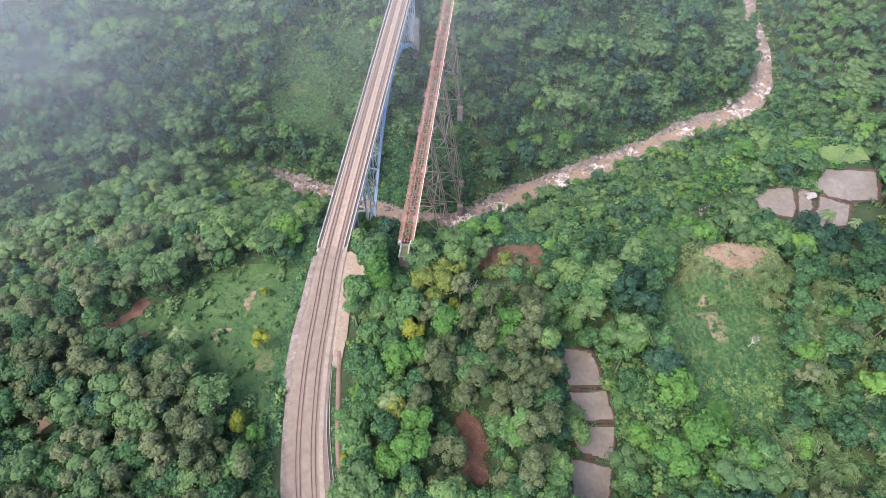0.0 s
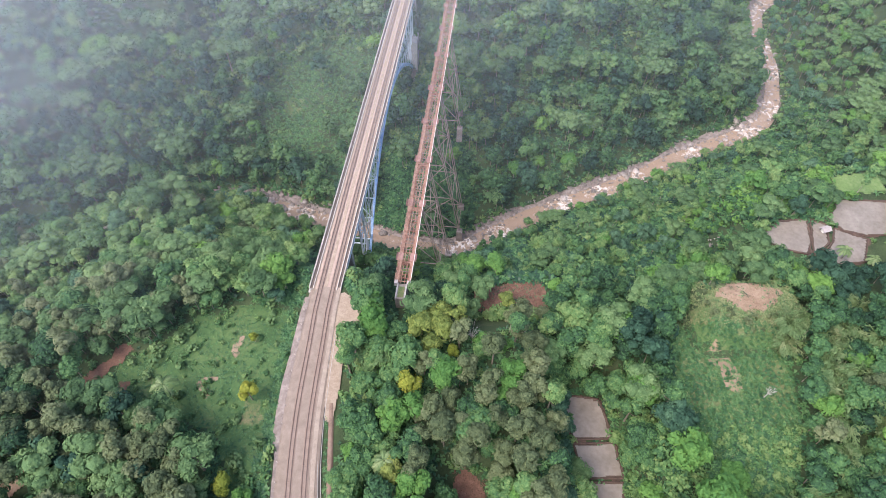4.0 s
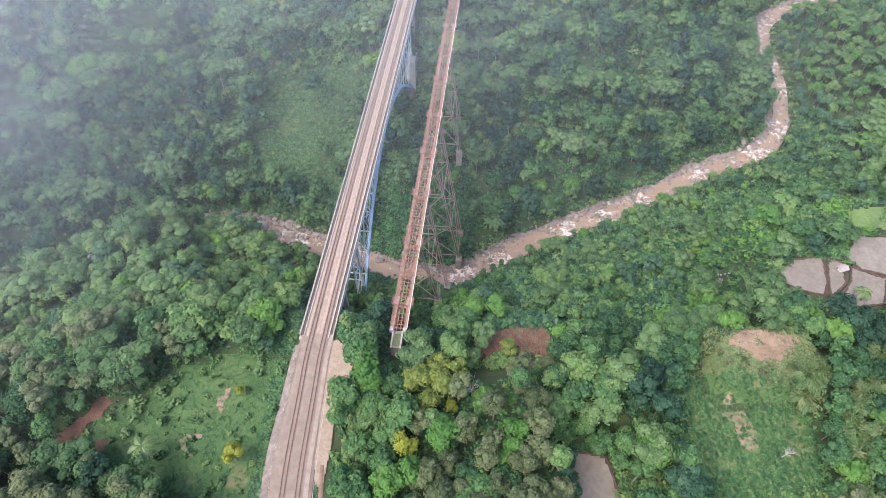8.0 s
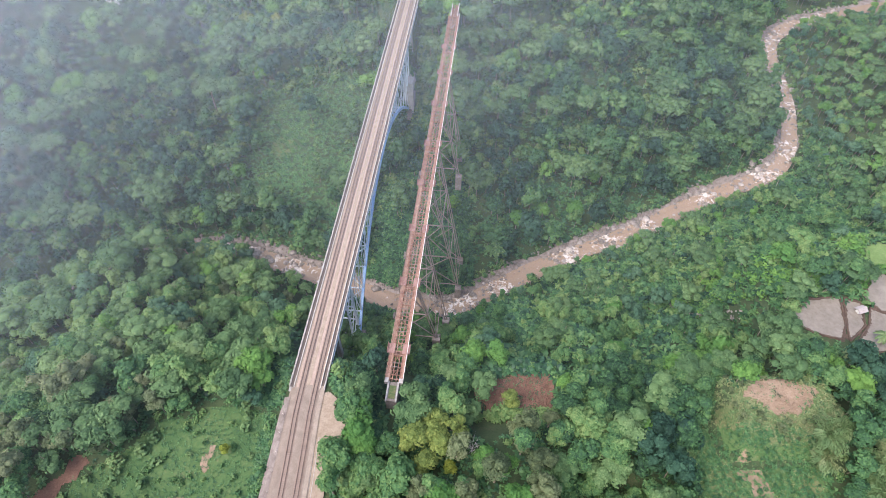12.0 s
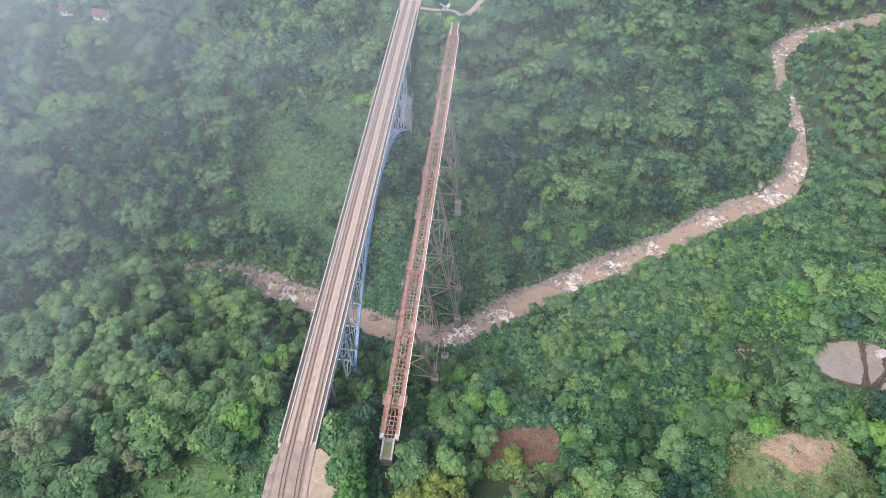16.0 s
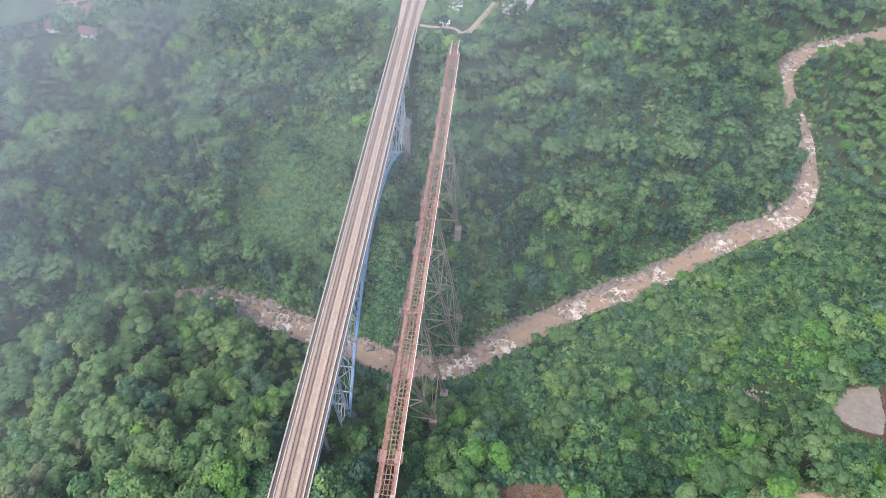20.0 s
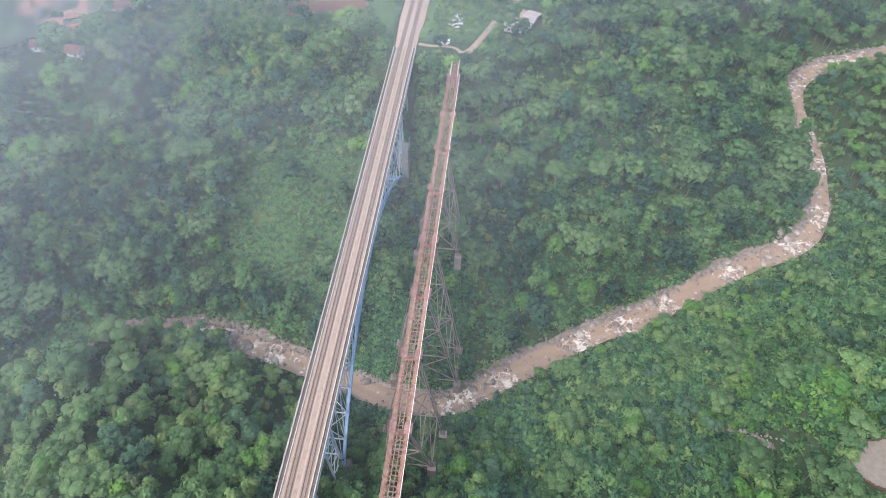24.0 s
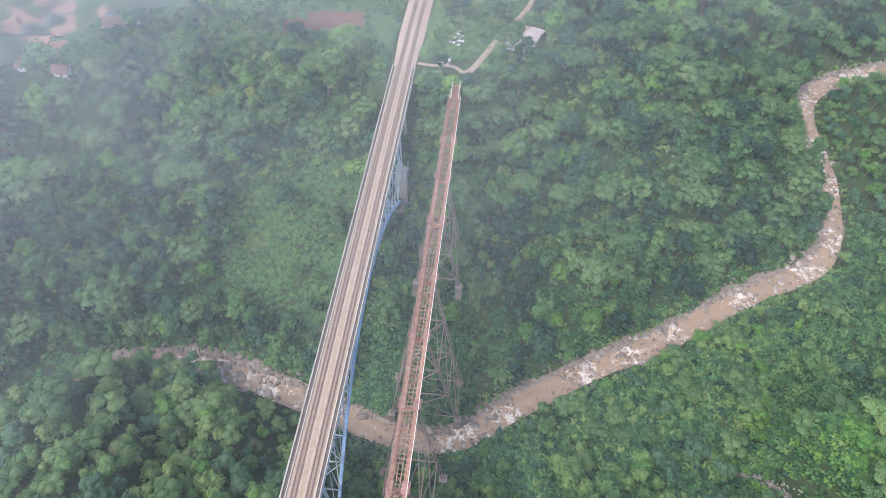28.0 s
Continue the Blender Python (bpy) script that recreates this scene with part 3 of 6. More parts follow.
# ---- new steel arch bridge ----
def new_bridge():
    br = thing("arch_bridge", pose(-39.9, 131, RAIL_Z, 0, 0, -AXIS), "blue and white steel deck arch railway bridge with pale parapets", "bridge")
    LEN = 233.0
    part("deck_slab", Shape().box((0, LEN / 2, -0.45), (10.9, LEN, 0.7)), M_CONCRETE, br)
    part("ballast", Shape().box((0, LEN / 2, -0.06), (7.9, LEN, 0.12)), M_BALLAST, br, "pinkish ballast in the deck trough")
    part("centre_strip", Shape().box((0, LEN / 2, 0.0), (1.25, LEN, 0.03)), M_DIRT, br, "pale sandy strip between the two tracks")
    for x in (-3.55, 3.55):
        part("edge_strip", Shape().box((x, LEN / 2, 0.0), (0.5, LEN, 0.03)), M_DIRT, br, "pale sandy strip beside the track")
    n = 20
    for side in (-1, 1):
        for k in range(n):
            y0, y1 = LEN * k / n, LEN * (k + 1) / n
            part("walkway_panel", Shape().box((side * 4.7, (y0 + y1) / 2, -0.02), (1.05, y1 - y0 - 0.08, 0.1)), M_WALKWAY, br, "dark steel walkway grating")
            part("kerb", Shape().box((side * 4.05, (y0 + y1) / 2, 0.16), (0.22, y1 - y0 - 0.05, 0.5)), M_PARAPET, br)
            par = Shape().box((side * 5.38, (y0 + y1) / 2, 0.95), (0.12, y1 - y0 - 0.06, 0.1)).box((side * 5.38, (y0 + y1) / 2, 0.5), (0.06, y1 - y0 - 0.06, 0.08)).box((side * 5.38, (y0 + y1) / 2, 0.06), (0.18, y1 - y0 - 0.06, 0.3))
            for j in range(5):
                par.box((side * 5.38, y0 + 0.4 + (y1 - y0 - 0.8) * j / 4, 0.5), (0.1, 0.1, 0.9))
            part("parapet", par, M_PARAPET, br, "pale painted parapet railing")
        part("edge_girder", Shape().box((side * 4.9, LEN / 2, -1.7), (0.35, LEN, 1.8)).box((side * 4.9, LEN / 2, -2.62), (0.8, LEN, 0.1)), M_WHITESTEEL, br)
    ya, yb, zs, zc = 40.0, 180.0, -36.0, -3.0
    ym, half = (ya + yb) / 2, (yb - ya) / 2
    npan = 20

    def arch(y):
        u = (y - ym) / half
        return zc + (zs - zc) * u * u

    ys = [ya + (yb - ya) * k / npan for k in range(npan + 1)]
    for side in (-1, 1):
        sh = Shape()
        rib_rows = []
        for k in range(49):
            y = ya + (yb - ya) * k / 48
            z = arch(y)
            x = side * 4.9
            rib_rows.append([(x + a, y, z + b) for a, b in ((-0.5, -0.75), (0.5, -0.75), (0.5, 0.75), (-0.5, 0.75), (-0.5, -0.75))])
        part("arch_rib", sh.strip(rib_rows), M_BLUE, br, "blue painted steel arch rib")
        for k in range(npan):
            y0, y1 = ys[k], ys[k + 1]
            z0, z1 = arch(y0), arch(y1)
            t0, t1 = (side * 4.9, y0, -2.5), (side * 4.9, y1, -2.5)
            b0, b1 = (side * 4.9, y0, z0 + 0.5), (side * 4.9, y1, z1 + 0.5)
            if z0 < -6:
                part("spandrel_post", Shape().beam(b0, t0, 0.2, 0.2), M_WHITESTEEL, br)
            if min(z0, z1) < -5:
                part("spandrel_brace", Shape().beam(b0, t1, 0.3, 0.3) if k % 2 else Shape().beam(t0, b1, 0.3, 0.3), M_WHITESTEEL, br)
                if min(z0, z1) < -9:
                    part("spandrel_brace", Shape().beam(t0, b1, 0.2, 0.2) if k % 2 else Shape().beam(b0, t1, 0.2, 0.2), M_WHITESTEEL, br)
    for k in range(0, npan + 1):
        z = arch(ys[k])
        x = 4.9
        part("cross_strut", Shape().beam((-x, ys[k], z), (x, ys[k], z), 0.35, 0.4), M_BLUE if k > 10 else M_WHITESTEEL, br)
        if k < npan:
            z2 = arch(ys[k + 1])
            s = 1 if k % 2 else -1
            part("lateral_brace", Shape().beam((-s * x, ys[k], z), (s * 4.9, ys[k + 1], z2), 0.25, 0.25), M_WHITESTEEL, br)
    # towers over the springings and their footings
    for y, tow in ((ya, -1), (yb, 1)):
        foot = zs - 1.0 if tow < 0 else -20.0
        ends = (y, y + tow * 7.0)
        for side in (-1, 1):
            for yy, thick in zip(ends, (0.75, 0.55)):
                part("tower_leg", Shape().beam((side * 4.9, yy, foot - 1.0), (side * 4.9, yy, -2.6), thick, thick), M_WHITESTEEL, br)
            n = 5 if tow < 0 else 3
            zz = [foot + (-2.6 - foot) * k / n for k in range(n + 1)]
            for k in range(n):
                a, b = (ends[0], ends[1]) if k % 2 else (ends[1], ends[0])
                part("tower_brace", Shape().beam((side * 4.9, a, zz[k]), (side * 4.9, b, zz[k + 1]), 0.28, 0.28), M_WHITESTEEL, br)
                part("tower_brace", Shape().beam((side * 4.9, b, zz[k]), (side * 4.9, a, zz[k + 1]), 0.22, 0.22), M_WHITESTEEL, br)
            if tow > 0:
                part("footing", Shape().box((side * 5.2, y + 5.5, -30.0), (5.2, 10.5, 20.0)), M_CONCRETE, br, "pinkish weathered concrete footing block")
            part("footing", Shape().box((side * 5.0, y - tow * 0.2, zs - 4.5), (3.6, 5.0, 8.0)), M_PIERSTONE, br, "weathered concrete footing block")
        for k in range(4):
            z0 = foot + (-3 - foot) * (k + 0.5) / 4
            part("tower_strut", Shape().beam((-4.9, y, z0), (4.9, y, z0), 0.4, 0.4), M_WHITESTEEL, br)
    for y, s in ((1.0, 1), (LEN - 1.0, -1)):
        part("abutment", Shape().box((0, y, -5.0), (11.4, 4.0, 8.4)), M_CONCRETE, br, "concrete abutment wall")
    for y in (22.0, 208.0):
        for side in (-1, 1):
            part("pier_column", Shape().box((side * 3.4, y, -11.0), (1.6, 1.8, 17.0)), M_CONCRETE, br)
        part("pier_cap", Shape().box((0, y, -2.8), (10.2, 2.2, 1.4)), M_CONCRETE, br)
    return br


new_bridge()


# ---- old trestle bridge ----
OLD_Z = 79.0
CAPS = [13.8, 39.7, 63.9, 87.4, 110.6, 136.7, 159.8, 180.9, 209.0]


def old_bridge():
    br = thing("trestle_bridge", pose(-13.7, 130, OLD_Z, 0, 0, -AXIS), "disused rusty red steel trestle railway bridge without rails", "bridge")
    marks = [2.8] + CAPS
    for a, b in zip(marks[:-1], marks[1:]):
        deep = 3.2
        for side in (-1, 1):
            x = side * 1.75
            g = Shape().box((x, (a + b) / 2, -0.15), (0.55, b - a - 0.2, 0.16)).box((x, (a + b) / 2, -deep), (0.5, b - a - 0.2, 0.16))
            nn = max(2, round((b - a) / 2.6))
            for k in range(nn):
                y0, y1 = a + (b - a) * k / nn, a + (b - a) * (k + 1) / nn
                g.beam((x, y0, -0.2), (x, y1, -deep), 0.14).beam((x, y0, -deep), (x, y1, -0.2), 0.14).beam((x, y0, -0.2), (x, y0, -deep), 0.16)
            part("lattice_girder", g, M_RUST, br, "rusty red lattice girder")
            part("walkway", Shape().box((side * 2.35, (a + b) / 2, -0.02), (0.62, b - a - 0.3, 0.07)), M_RUST, br, "rust red walkway plate")
            rail = Shape()
            for k in range(nn + 1):
                y = a + (b - a) * k / nn
                rail.box((side * 2.7, min(y, b - 0.1), 0.55), (0.07, 0.07, 1.1))
            rail.box((side * 2.7, (a + b) / 2, 0.55), (0.05, b - a, 0.06))
            if side < 0:
                rail.box((side * 2.7, (a + b) / 2, 1.1), (0.08, b - a, 0.08))
            part("hand_rail", rail, M_RUST, br)
        nn = max(3, round((b - a) / 1.45))
        for k in range(nn):
            y = a + (b - a) * (k + 0.5) / nn
            j = rng.uniform(-0.12, 0.12)
            if rng.uniform() < 0.92:
                part("cross_beam", Shape().beam((-1.5, y + j, -0.22), (1.5, y - j, -0.22), 0.2, 0.2), M_OLDGREY if rng.uniform() < 0.55 else M_RUST, br)
        for s in (-1, 1):
            part("stringer", Shape().box((s * 0.62, (a + b) / 2, -0.45), (0.24, b - a - 0.1, 0.35)), M_RUST, br)
        nd = max(2, round((b - a) / 4.5))
        for k in range(nd):
            y0, y1 = a + (b - a) * k / nd, a + (b - a) * (k + 1) / nd
            part("lateral_brace", Shape().beam((-1.6, y0, -0.7), (1.6, y1, -0.7), 0.14).beam((1.6, y0, -0.75), (-1.6, y1, -0.75), 0.14), M_RUST, br)
        part("hand_rail", Shape().box((2.85, (a + b) / 2, 0.95), (0.2, b - a, 0.16)), M_PIPE, br, "pale painted pipe rail")
    for y in CAPS[:-1]:
        for side in (-1, 1):
            part("refuge_platform", Shape().box((side * 2.4, y, 0.2), (2.4, 3.4, 0.16)).box((side * 3.56, y, 0.62), (0.08, 3.4, 0.9)), M_CAPRUST, br, "dark rusty refuge platform plate")
        part("bearing_beam", Shape().box((0, y, -3.5), (5.2, 1.6, 0.7)), M_RUST, br)
    # trestle towers: near and far head, near and far foot level
    for ya, yb, za, zb in ((39.7, 63.9, -42.0, -56.0), (87.4, 110.6, -75.0, -72.5), (136.7, 159.8, -47.0, -42.0)):
        fa, fb = ya + 3.2, yb - 4.0

        def leg_at(side, far, z):
            """A point on a leg's line at local level z."""
            ye, yf, zf = (yb, fb, zb) if far else (ya, fa, za)
            u = (z + 3.8) / (zf + 3.8)
            return Vector((side * (2.3 + 0.165 * (-z - 3.8)), ye + (yf - ye) * u, z))

        for far, zf in ((False, za), (True, zb)):
            for side in (-1, 1):
                top, foot = leg_at(side, far, -3.8), leg_at(side, far, zf)
                off = Vector((0.32, 0, 0))
                part("tower_leg", Shape().beam(top - off, foot - off * 1.6, 0.34, 0.4).beam(top + off, foot + off * 1.6, 0.34, 0.4), M_OLDGREY, br, "weathered grey-brown steel leg")
                part("pier", Shape().box((foot.x, foot.y, zf - 4.5), (3.0, 3.0, 9.0)), M_PIERSTONE, br, "stained concrete pier")
        low = min(za, zb)
        nlev = 3 if low < -60 else 2
        for k in range(nlev):
            z0 = -3.8 + (max(za, zb) + 3.8) * k / nlev
            z1 = -3.8 + (max(za, zb) + 3.8) * (k + 1) / nlev
            for far in (False, True):
                l0, r0, l1, r1 = leg_at(-1, far, z0), leg_at(1, far, z0), leg_at(-1, far, z1), leg_at(1, far, z1)
                part("tower_brace", Shape().beam(l0, r1, 0.3), M_OLDGREY, br)
                part("tower_brace", Shape().beam(r0, l1, 0.3), M_OLDGREY, br)
                part("tower_strut", Shape().beam(l1, r1, 0.34), M_OLDGREY, br)
            for side in (-1, 1):
                a0, b0, a1, b1 = leg_at(side, False, z0), leg_at(side, True, z0), leg_at(side, False, z1), leg_at(side, True, z1)
                part("tower_brace", Shape().beam(a0, b1, 0.24), M_OLDGREY, br)
                part("tower_brace", Shape().beam(b0, a1, 0.24), M_OLDGREY, br)
                part("tower_strut", Shape().beam(a1, b1, 0.34), M_OLDGREY, br)
    part("abutment", Shape().box((0, -0.4, -4.2), (3.4, 6.2, 7.0)), M_PIERSTONE, br, "stained concrete abutment")
    for side in (-1, 1):
        part("abutment_wall", Shape().box((side * 1.5, -0.6, -0.45), (0.5, 6.4, 0.7)), M_CONCRETE, br, "pale weathered abutment side wall")
        part("bearing_block", Shape().box((side * 2.2, 2.9, -0.5), (1.2, 1.5, 1.5)), M_CONCRETE, br, "pale concrete bearing block")
    part("moss_cover", Shape().box((0, -0.6, -0.62), (2.0, 4.2, 0.16)), M_DRYGRASS, br, "dull green moss on the abutment")
    part("abutment", Shape().box((0, 211.5, -4.0), (5.0, 5.0, 6.0)), M_PIERSTONE, br, "stained concrete abutment")
    for side in (-1, 1):
        part("side_wall", Shape().box((side * 1.7, 215.0, -0.4), (0.35, 12.0, 1.6)), M_PARAPET, br, "low pale approach wall")
    part("approach_bed", Shape().box((0, 215.0, -0.9), (3.1, 12.0, 0.8)), M_SOIL, br, "brown earth between the approach walls")


old_bridge()


# ---- clearings, fields, ponds and paths ----
bare("dirt_apron", [(-34.6, 84), (-36.0, 100), (-36.6, 114), (-36.8, 129), (-33, 130), (-29, 127), (-25.6, 121), (-28.6, 114), (-30.8, 104), (-31.6, 84)], M_DIRT, "bare trodden dirt beside the bridge end", "dirt", seed=3, lift=0.4, step=0.3, ragged=0.35)
tagged(new("gravel_strip", section(near_part, [(3.7, 0.06), (4.3, 0.07), (5.0, 0.05)]).mesh("gravel_strip", M_GREYGRAVEL, True)), "beige gravel strip beside the railway", "gravel", kind="structure")


def ribbon(name, pts, wide, mat, label, category, lift=0.7):
    """A path of even width laid along a line."""
    line = smooth_line(np.array([(a, b, 0) for a, b in pts], float), 1.5)
    line[:, 2] = height(line[:, 0], line[:, 1]) + lift
    sh = section(line, [(-wide / 2 - 0.5, -1.0), (-wide / 2, 0), (0, 0.04), (wide / 2, 0), (wide / 2 + 0.5, -1.0)])
    CLEARINGS.append([(a - wide, b) for a, b in pts] + [(a + wide, b) for a, b in pts[::-1]])
    return tagged(new(name, sh.mesh(name, mat, True)), label, category, kind="structure")


ribbon("foot_path", [(-33.0, 90), (-32.6, 86), (-31.6, 74), (-30.3, 60), (-27.6, 46), (-24, 32)], 1.1, M_PATH, "narrow trodden dirt path beside the railway", "path", lift=0.45)
bare("meadow", [(-100, 92), (-104, 104), (-92, 112), (-82, 122), (-62, 127), (-50, 124), (-50, 100), (-50, 70), (-58, 62), (-66, 80), (-80, 86)], M_GRASS, "rough green meadow with low bushes", "meadow", seed=6)
bare("soil_patch", [(-103.5, 111.5), (-98.5, 110), (-108.5, 91), (-114, 95.5)], M_SOIL, "dug red-brown soil patch", "soil", seed=7, lift=0.25, step=0.6)
bare("soil_patch", [(-68, 113), (-64, 113), (-63, 108), (-67, 107)], M_CLAY, "small bare orange earth patch in the meadow", "soil", seed=41, lift=0.22, step=0.4, ragged=2.2)
bare("soil_patch", [(-76, 98), (-72, 100), (-70, 94), (-74, 92)], M_CLAY, "small bare orange earth patch in the meadow", "soil", seed=42, lift=0.22, step=0.4, ragged=2.2)
bare("soil_patch", [(-122, 62), (-118, 60), (-114, 68), (-117, 72), (-122, 68)], M_CLAY, "orange clay patch among trees", "soil", seed=17, lift=0.25, step=0.6)
CLEARINGS.append([(84, 128), (93, 133), (104, 139), (120, 135), (124, 124), (112, 110), (98, 112)])
sheet("dry_verge", [(84, 124), (92, 134), (104, 140), (121, 136), (123, 124), (112, 116), (98, 116)], M_DRYGRASS, "dry straw-coloured grass round the clay clearing", "grass", seed=82, lift=0.2, ragged=2.2)
bare("clay_clearing", [(94, 131), (100, 136), (110, 136), (119, 132), (112, 125), (103, 123.5)], M_CLAY, "bare orange clay clearing", "soil", seed=8, lift=0.25, step=0.6, ragged=0.8)
bare("crop_field", [(74, 114), (84, 128), (100, 124), (112, 118), (112, 100), (106, 80), (96, 66), (86, 60), (76, 74), (74, 92)], M_GRASS, "green vegetable field with patches of bare soil", "field", seed=9)
sheet("soil_patch", [(88, 111), (91, 115), (96, 111), (95, 101), (92, 94), (89, 97), (90, 104)], M_CLAY, "bare reddish soil between vegetable rows", "soil", seed=19, lift=0.22, step=0.4, ragged=1.7)
sheet("soil_patch", [(78, 92), (80, 104), (86, 114), (89, 112), (86, 100), (84, 88)], M_DRYGRASS, "dry tan bare strip beside the vegetable rows", "soil", seed=83, lift=0.22, step=0.6, ragged=2.0)
sheet("soil_patch", [(103, 106), (108, 110), (110, 98), (106, 88), (102, 94)], M_DRYGRASS, "dry tan bare strip at the field's edge", "soil", seed=84, lift=0.22, step=0.6, ragged=2.0)
sheet("soil_patch", [(-99.5, 99), (-96, 97), (-100, 90), (-104.5, 90)], M_SOIL, "thin worn soil showing through the meadow", "soil", seed=85, lift=0.2, step=0.5, ragged=1.0)
sheet("soil_patch", [(-60, 92), (-55, 94), (-54, 84), (-58, 82)], M_DRYGRASS, "dry worn grass in the meadow", "soil", seed=86, lift=0.2, step=0.6, ragged=2.0)
bare("brown_field", [(12.5, 140), (37, 141), (38, 126), (13, 125)], M_SOIL, "freshly dug reddish brown field among trees", "field", seed=10, lift=0.25, step=0.6, ragged=2.6)
bare("soil_patch", [(3, 73), (13, 70), (14, 50), (5.5, 50)], M_SOIL, "reddish bare soil strip among trees", "soil", seed=11, lift=0.25, step=0.6, ragged=2.2)
CLEARINGS.append([(10, 118), (28, 118), (31, 126), (12.5, 126)])
sheet("meadow", [(-150, 388), (-120, 382), (-84, 386), (-40, 374), (-24, 372), (-22, 440), (-150, 440)], M_GRASS, "rough grassland on the far plateau", "meadow", seed=31, lift=0.15)
sheet("meadow", [(-8, 371), (16, 371), (30, 386), (44, 404), (48, 440), (2, 440)], M_GRASS, "shrubby grassland beside the dirt road", "meadow", seed=32, lift=0.15)
sheet("bare_scar", [(-95, 306), (-88, 310), (-83, 304), (-86, 298), (-93, 300)], M_DRYGRASS, "thin reddish bare patch on the open slope", "soil", seed=215, lift=0.3, step=0.6, ragged=2.4)
VILLAGE = [(-236, 384), (-208, 382), (-200, 366), (-172, 352), (-168, 372), (-182, 388), (-148, 394), (-150, 428), (-236, 424)]
bare("soil_field", [(-82, 412), (-37, 412), (-39, 396), (-79, 390)], M_SOIL, "ploughed red soil field", "field", seed=12, lift=0.25, ragged=0.4)
bare("young_crop_field", [(-36, 408), (-25, 408), (-23, 376), (-33, 380)], M_GRASS, "young green crop in rows", "field", seed=13, lift=0.25, ragged=0.4)
ribbon("dirt_road", [(11.5, 359), (15.5, 361), (21, 371), (25.5, 380), (30.5, 390.5), (37.2, 400), (45.6, 413.5), (52.5, 428), (58, 442)], 3.0, M_DIRT, "pale dirt road curving past a house", "road", lift=0.3)
sheet("house_yard", [(33, 392), (38, 398), (47, 401), (50, 394), (44, 390)], M_DIRT, "bare earth yard before a house", "yard", seed=214, lift=0.2, step=0.5, ragged=1.0)
CLEARINGS.append([(-12, 362), (14, 357), (26, 372), (18, 396), (2, 398), (-8, 372)])
CLEARINGS.append([(31, 375), (52, 372), (57, 400), (36, 404)])
ribbon("foot_path", [(-10, 367), (-3, 365), (2, 365.5), (7.5, 364.5), (10, 362), (11.5, 359)], 1.6, M_DIRT, "dirt path between the two bridge ends", "path", lift=0.25)
bare("verge", [(-10, 372), (-6, 372), (-1, 400), (4, 426), (-2, 426), (-6, 400)], M_GRASS, "pale grass verge beside the railway", "verge", seed=16, lift=0.2)

STREAM = [(104, 201), (107, 200.5), (110, 197.5), (113.5, 192.5), (116.5, 188.5), (118.6, 182), (120, 175), (117.4, 174), (115.6, 180), (113.4, 184.6), (111, 188), (108.4, 191), (106.4, 195.4)]
sheet("side_stream", STREAM, M_BANK, "small rocky stream bed between banana plants", "stream", seed=33, lift=0.45, step=0.5, ragged=1.3)
PONDS = [([(123, 163), (134, 171), (146, 172.4), (143, 160), (139.5, 154.5), (131, 157)], 66.9), ([(154, 172), (163, 183), (185, 181), (178, 164), (166, 163.5), (158, 166)], 67.1),
         ([(147.2, 171.6), (153, 169.5), (150, 160), (142.2, 154), (143, 158)], 66.7), ([(155, 167.5), (166, 162), (160, 151), (150, 149.5), (143.5, 152.6), (151.5, 160.5)], 66.8),
         ([(39.5, 99), (51, 97.5), (54, 84.5), (41.2, 84)], 63.4), ([(41, 82.8), (54, 83.2), (55, 72.4), (43, 72.4)], 63.1), ([(43, 71.2), (54.8, 71.2), (52, 59.5), (40, 63)], 62.9),
         ([(39, 61.6), (51.5, 58.2), (47, 40), (36, 44)], 62.7)]


def pond_material():
    m = material("flooded_mud", [(0.145, 0.12, 0.096), (0.205, 0.172, 0.14), (0.27, 0.233, 0.195)], 0.12, 0.32, coords="World", spec=0.35)
    return m


M_POND = pond_material()
CLEARINGS.append([(119, 160), (132, 148), (150, 141), (170, 146), (176, 160), (150, 160)])
for poly, z in PONDS:
    CLEARINGS.append(poly)
    sheet("paddy_water", poly, M_POND, "flooded muddy paddy pond with low earth bunds", "pond", lift=0.0, step=0.7, ragged=0.35, seed=len(CLEARINGS), flat=z)
    mid = np.mean(poly, axis=0)
    sheet("pond_margin", [tuple(mid + (np.array(q) - mid) * 1.14) for q in poly], M_BUND, "reddish brown mud and dead leaves round a pond", "mud", lift=-0.12, step=0.6, ragged=0.7, seed=len(CLEARINGS) + 40, flat=z)
    b = Shape()
    line = np.array([(*p, z) for p in poly + poly[:1]], float)
    line = np.vstack([a + (b - a) * np.linspace(0, 1, 9)[:-1, None] for a, b in zip(line[:-1], line[1:])] + [line[-1:]])
    line[:, 2] += 0.05 + 0.1 * np.sin(np.arange(len(line)) * 1.7)
    b.tube(line, [0.38 + 0.1 * math.sin(i * 2.3) for i in range(len(line))], 6)
    tagged(new("earth_bund", b.mesh("earth_bund", M_BUND, True)), "low earth bund round a flooded pond", "bund", "pond bunds", "structure")
sheet("paddy_field", [(158, 186), (164, 196), (186, 198), (190, 188), (174, 184)], M_PADDY, "bright green rice seedling terrace", "field", lift=0.2, seed=21)
CLEARINGS.append([(158, 186), (164, 196), (186, 198), (190, 188), (174, 184)])


# ---- leaves and trees ----
def unit(a):
    return a / np.linalg.norm(a, axis=1)[:, None]


CUBE_Q = np.array([(0, 2, 3, 1), (4, 5, 7, 6), (0, 1, 5, 4), (2, 6, 7, 3), (0, 4, 6, 2), (1, 3, 7, 5)])
CUBE_V = unit(np.array([(x, y, z) for z in (-1, 1) for y in (-1, 1) for x in (-1, 1)], float))


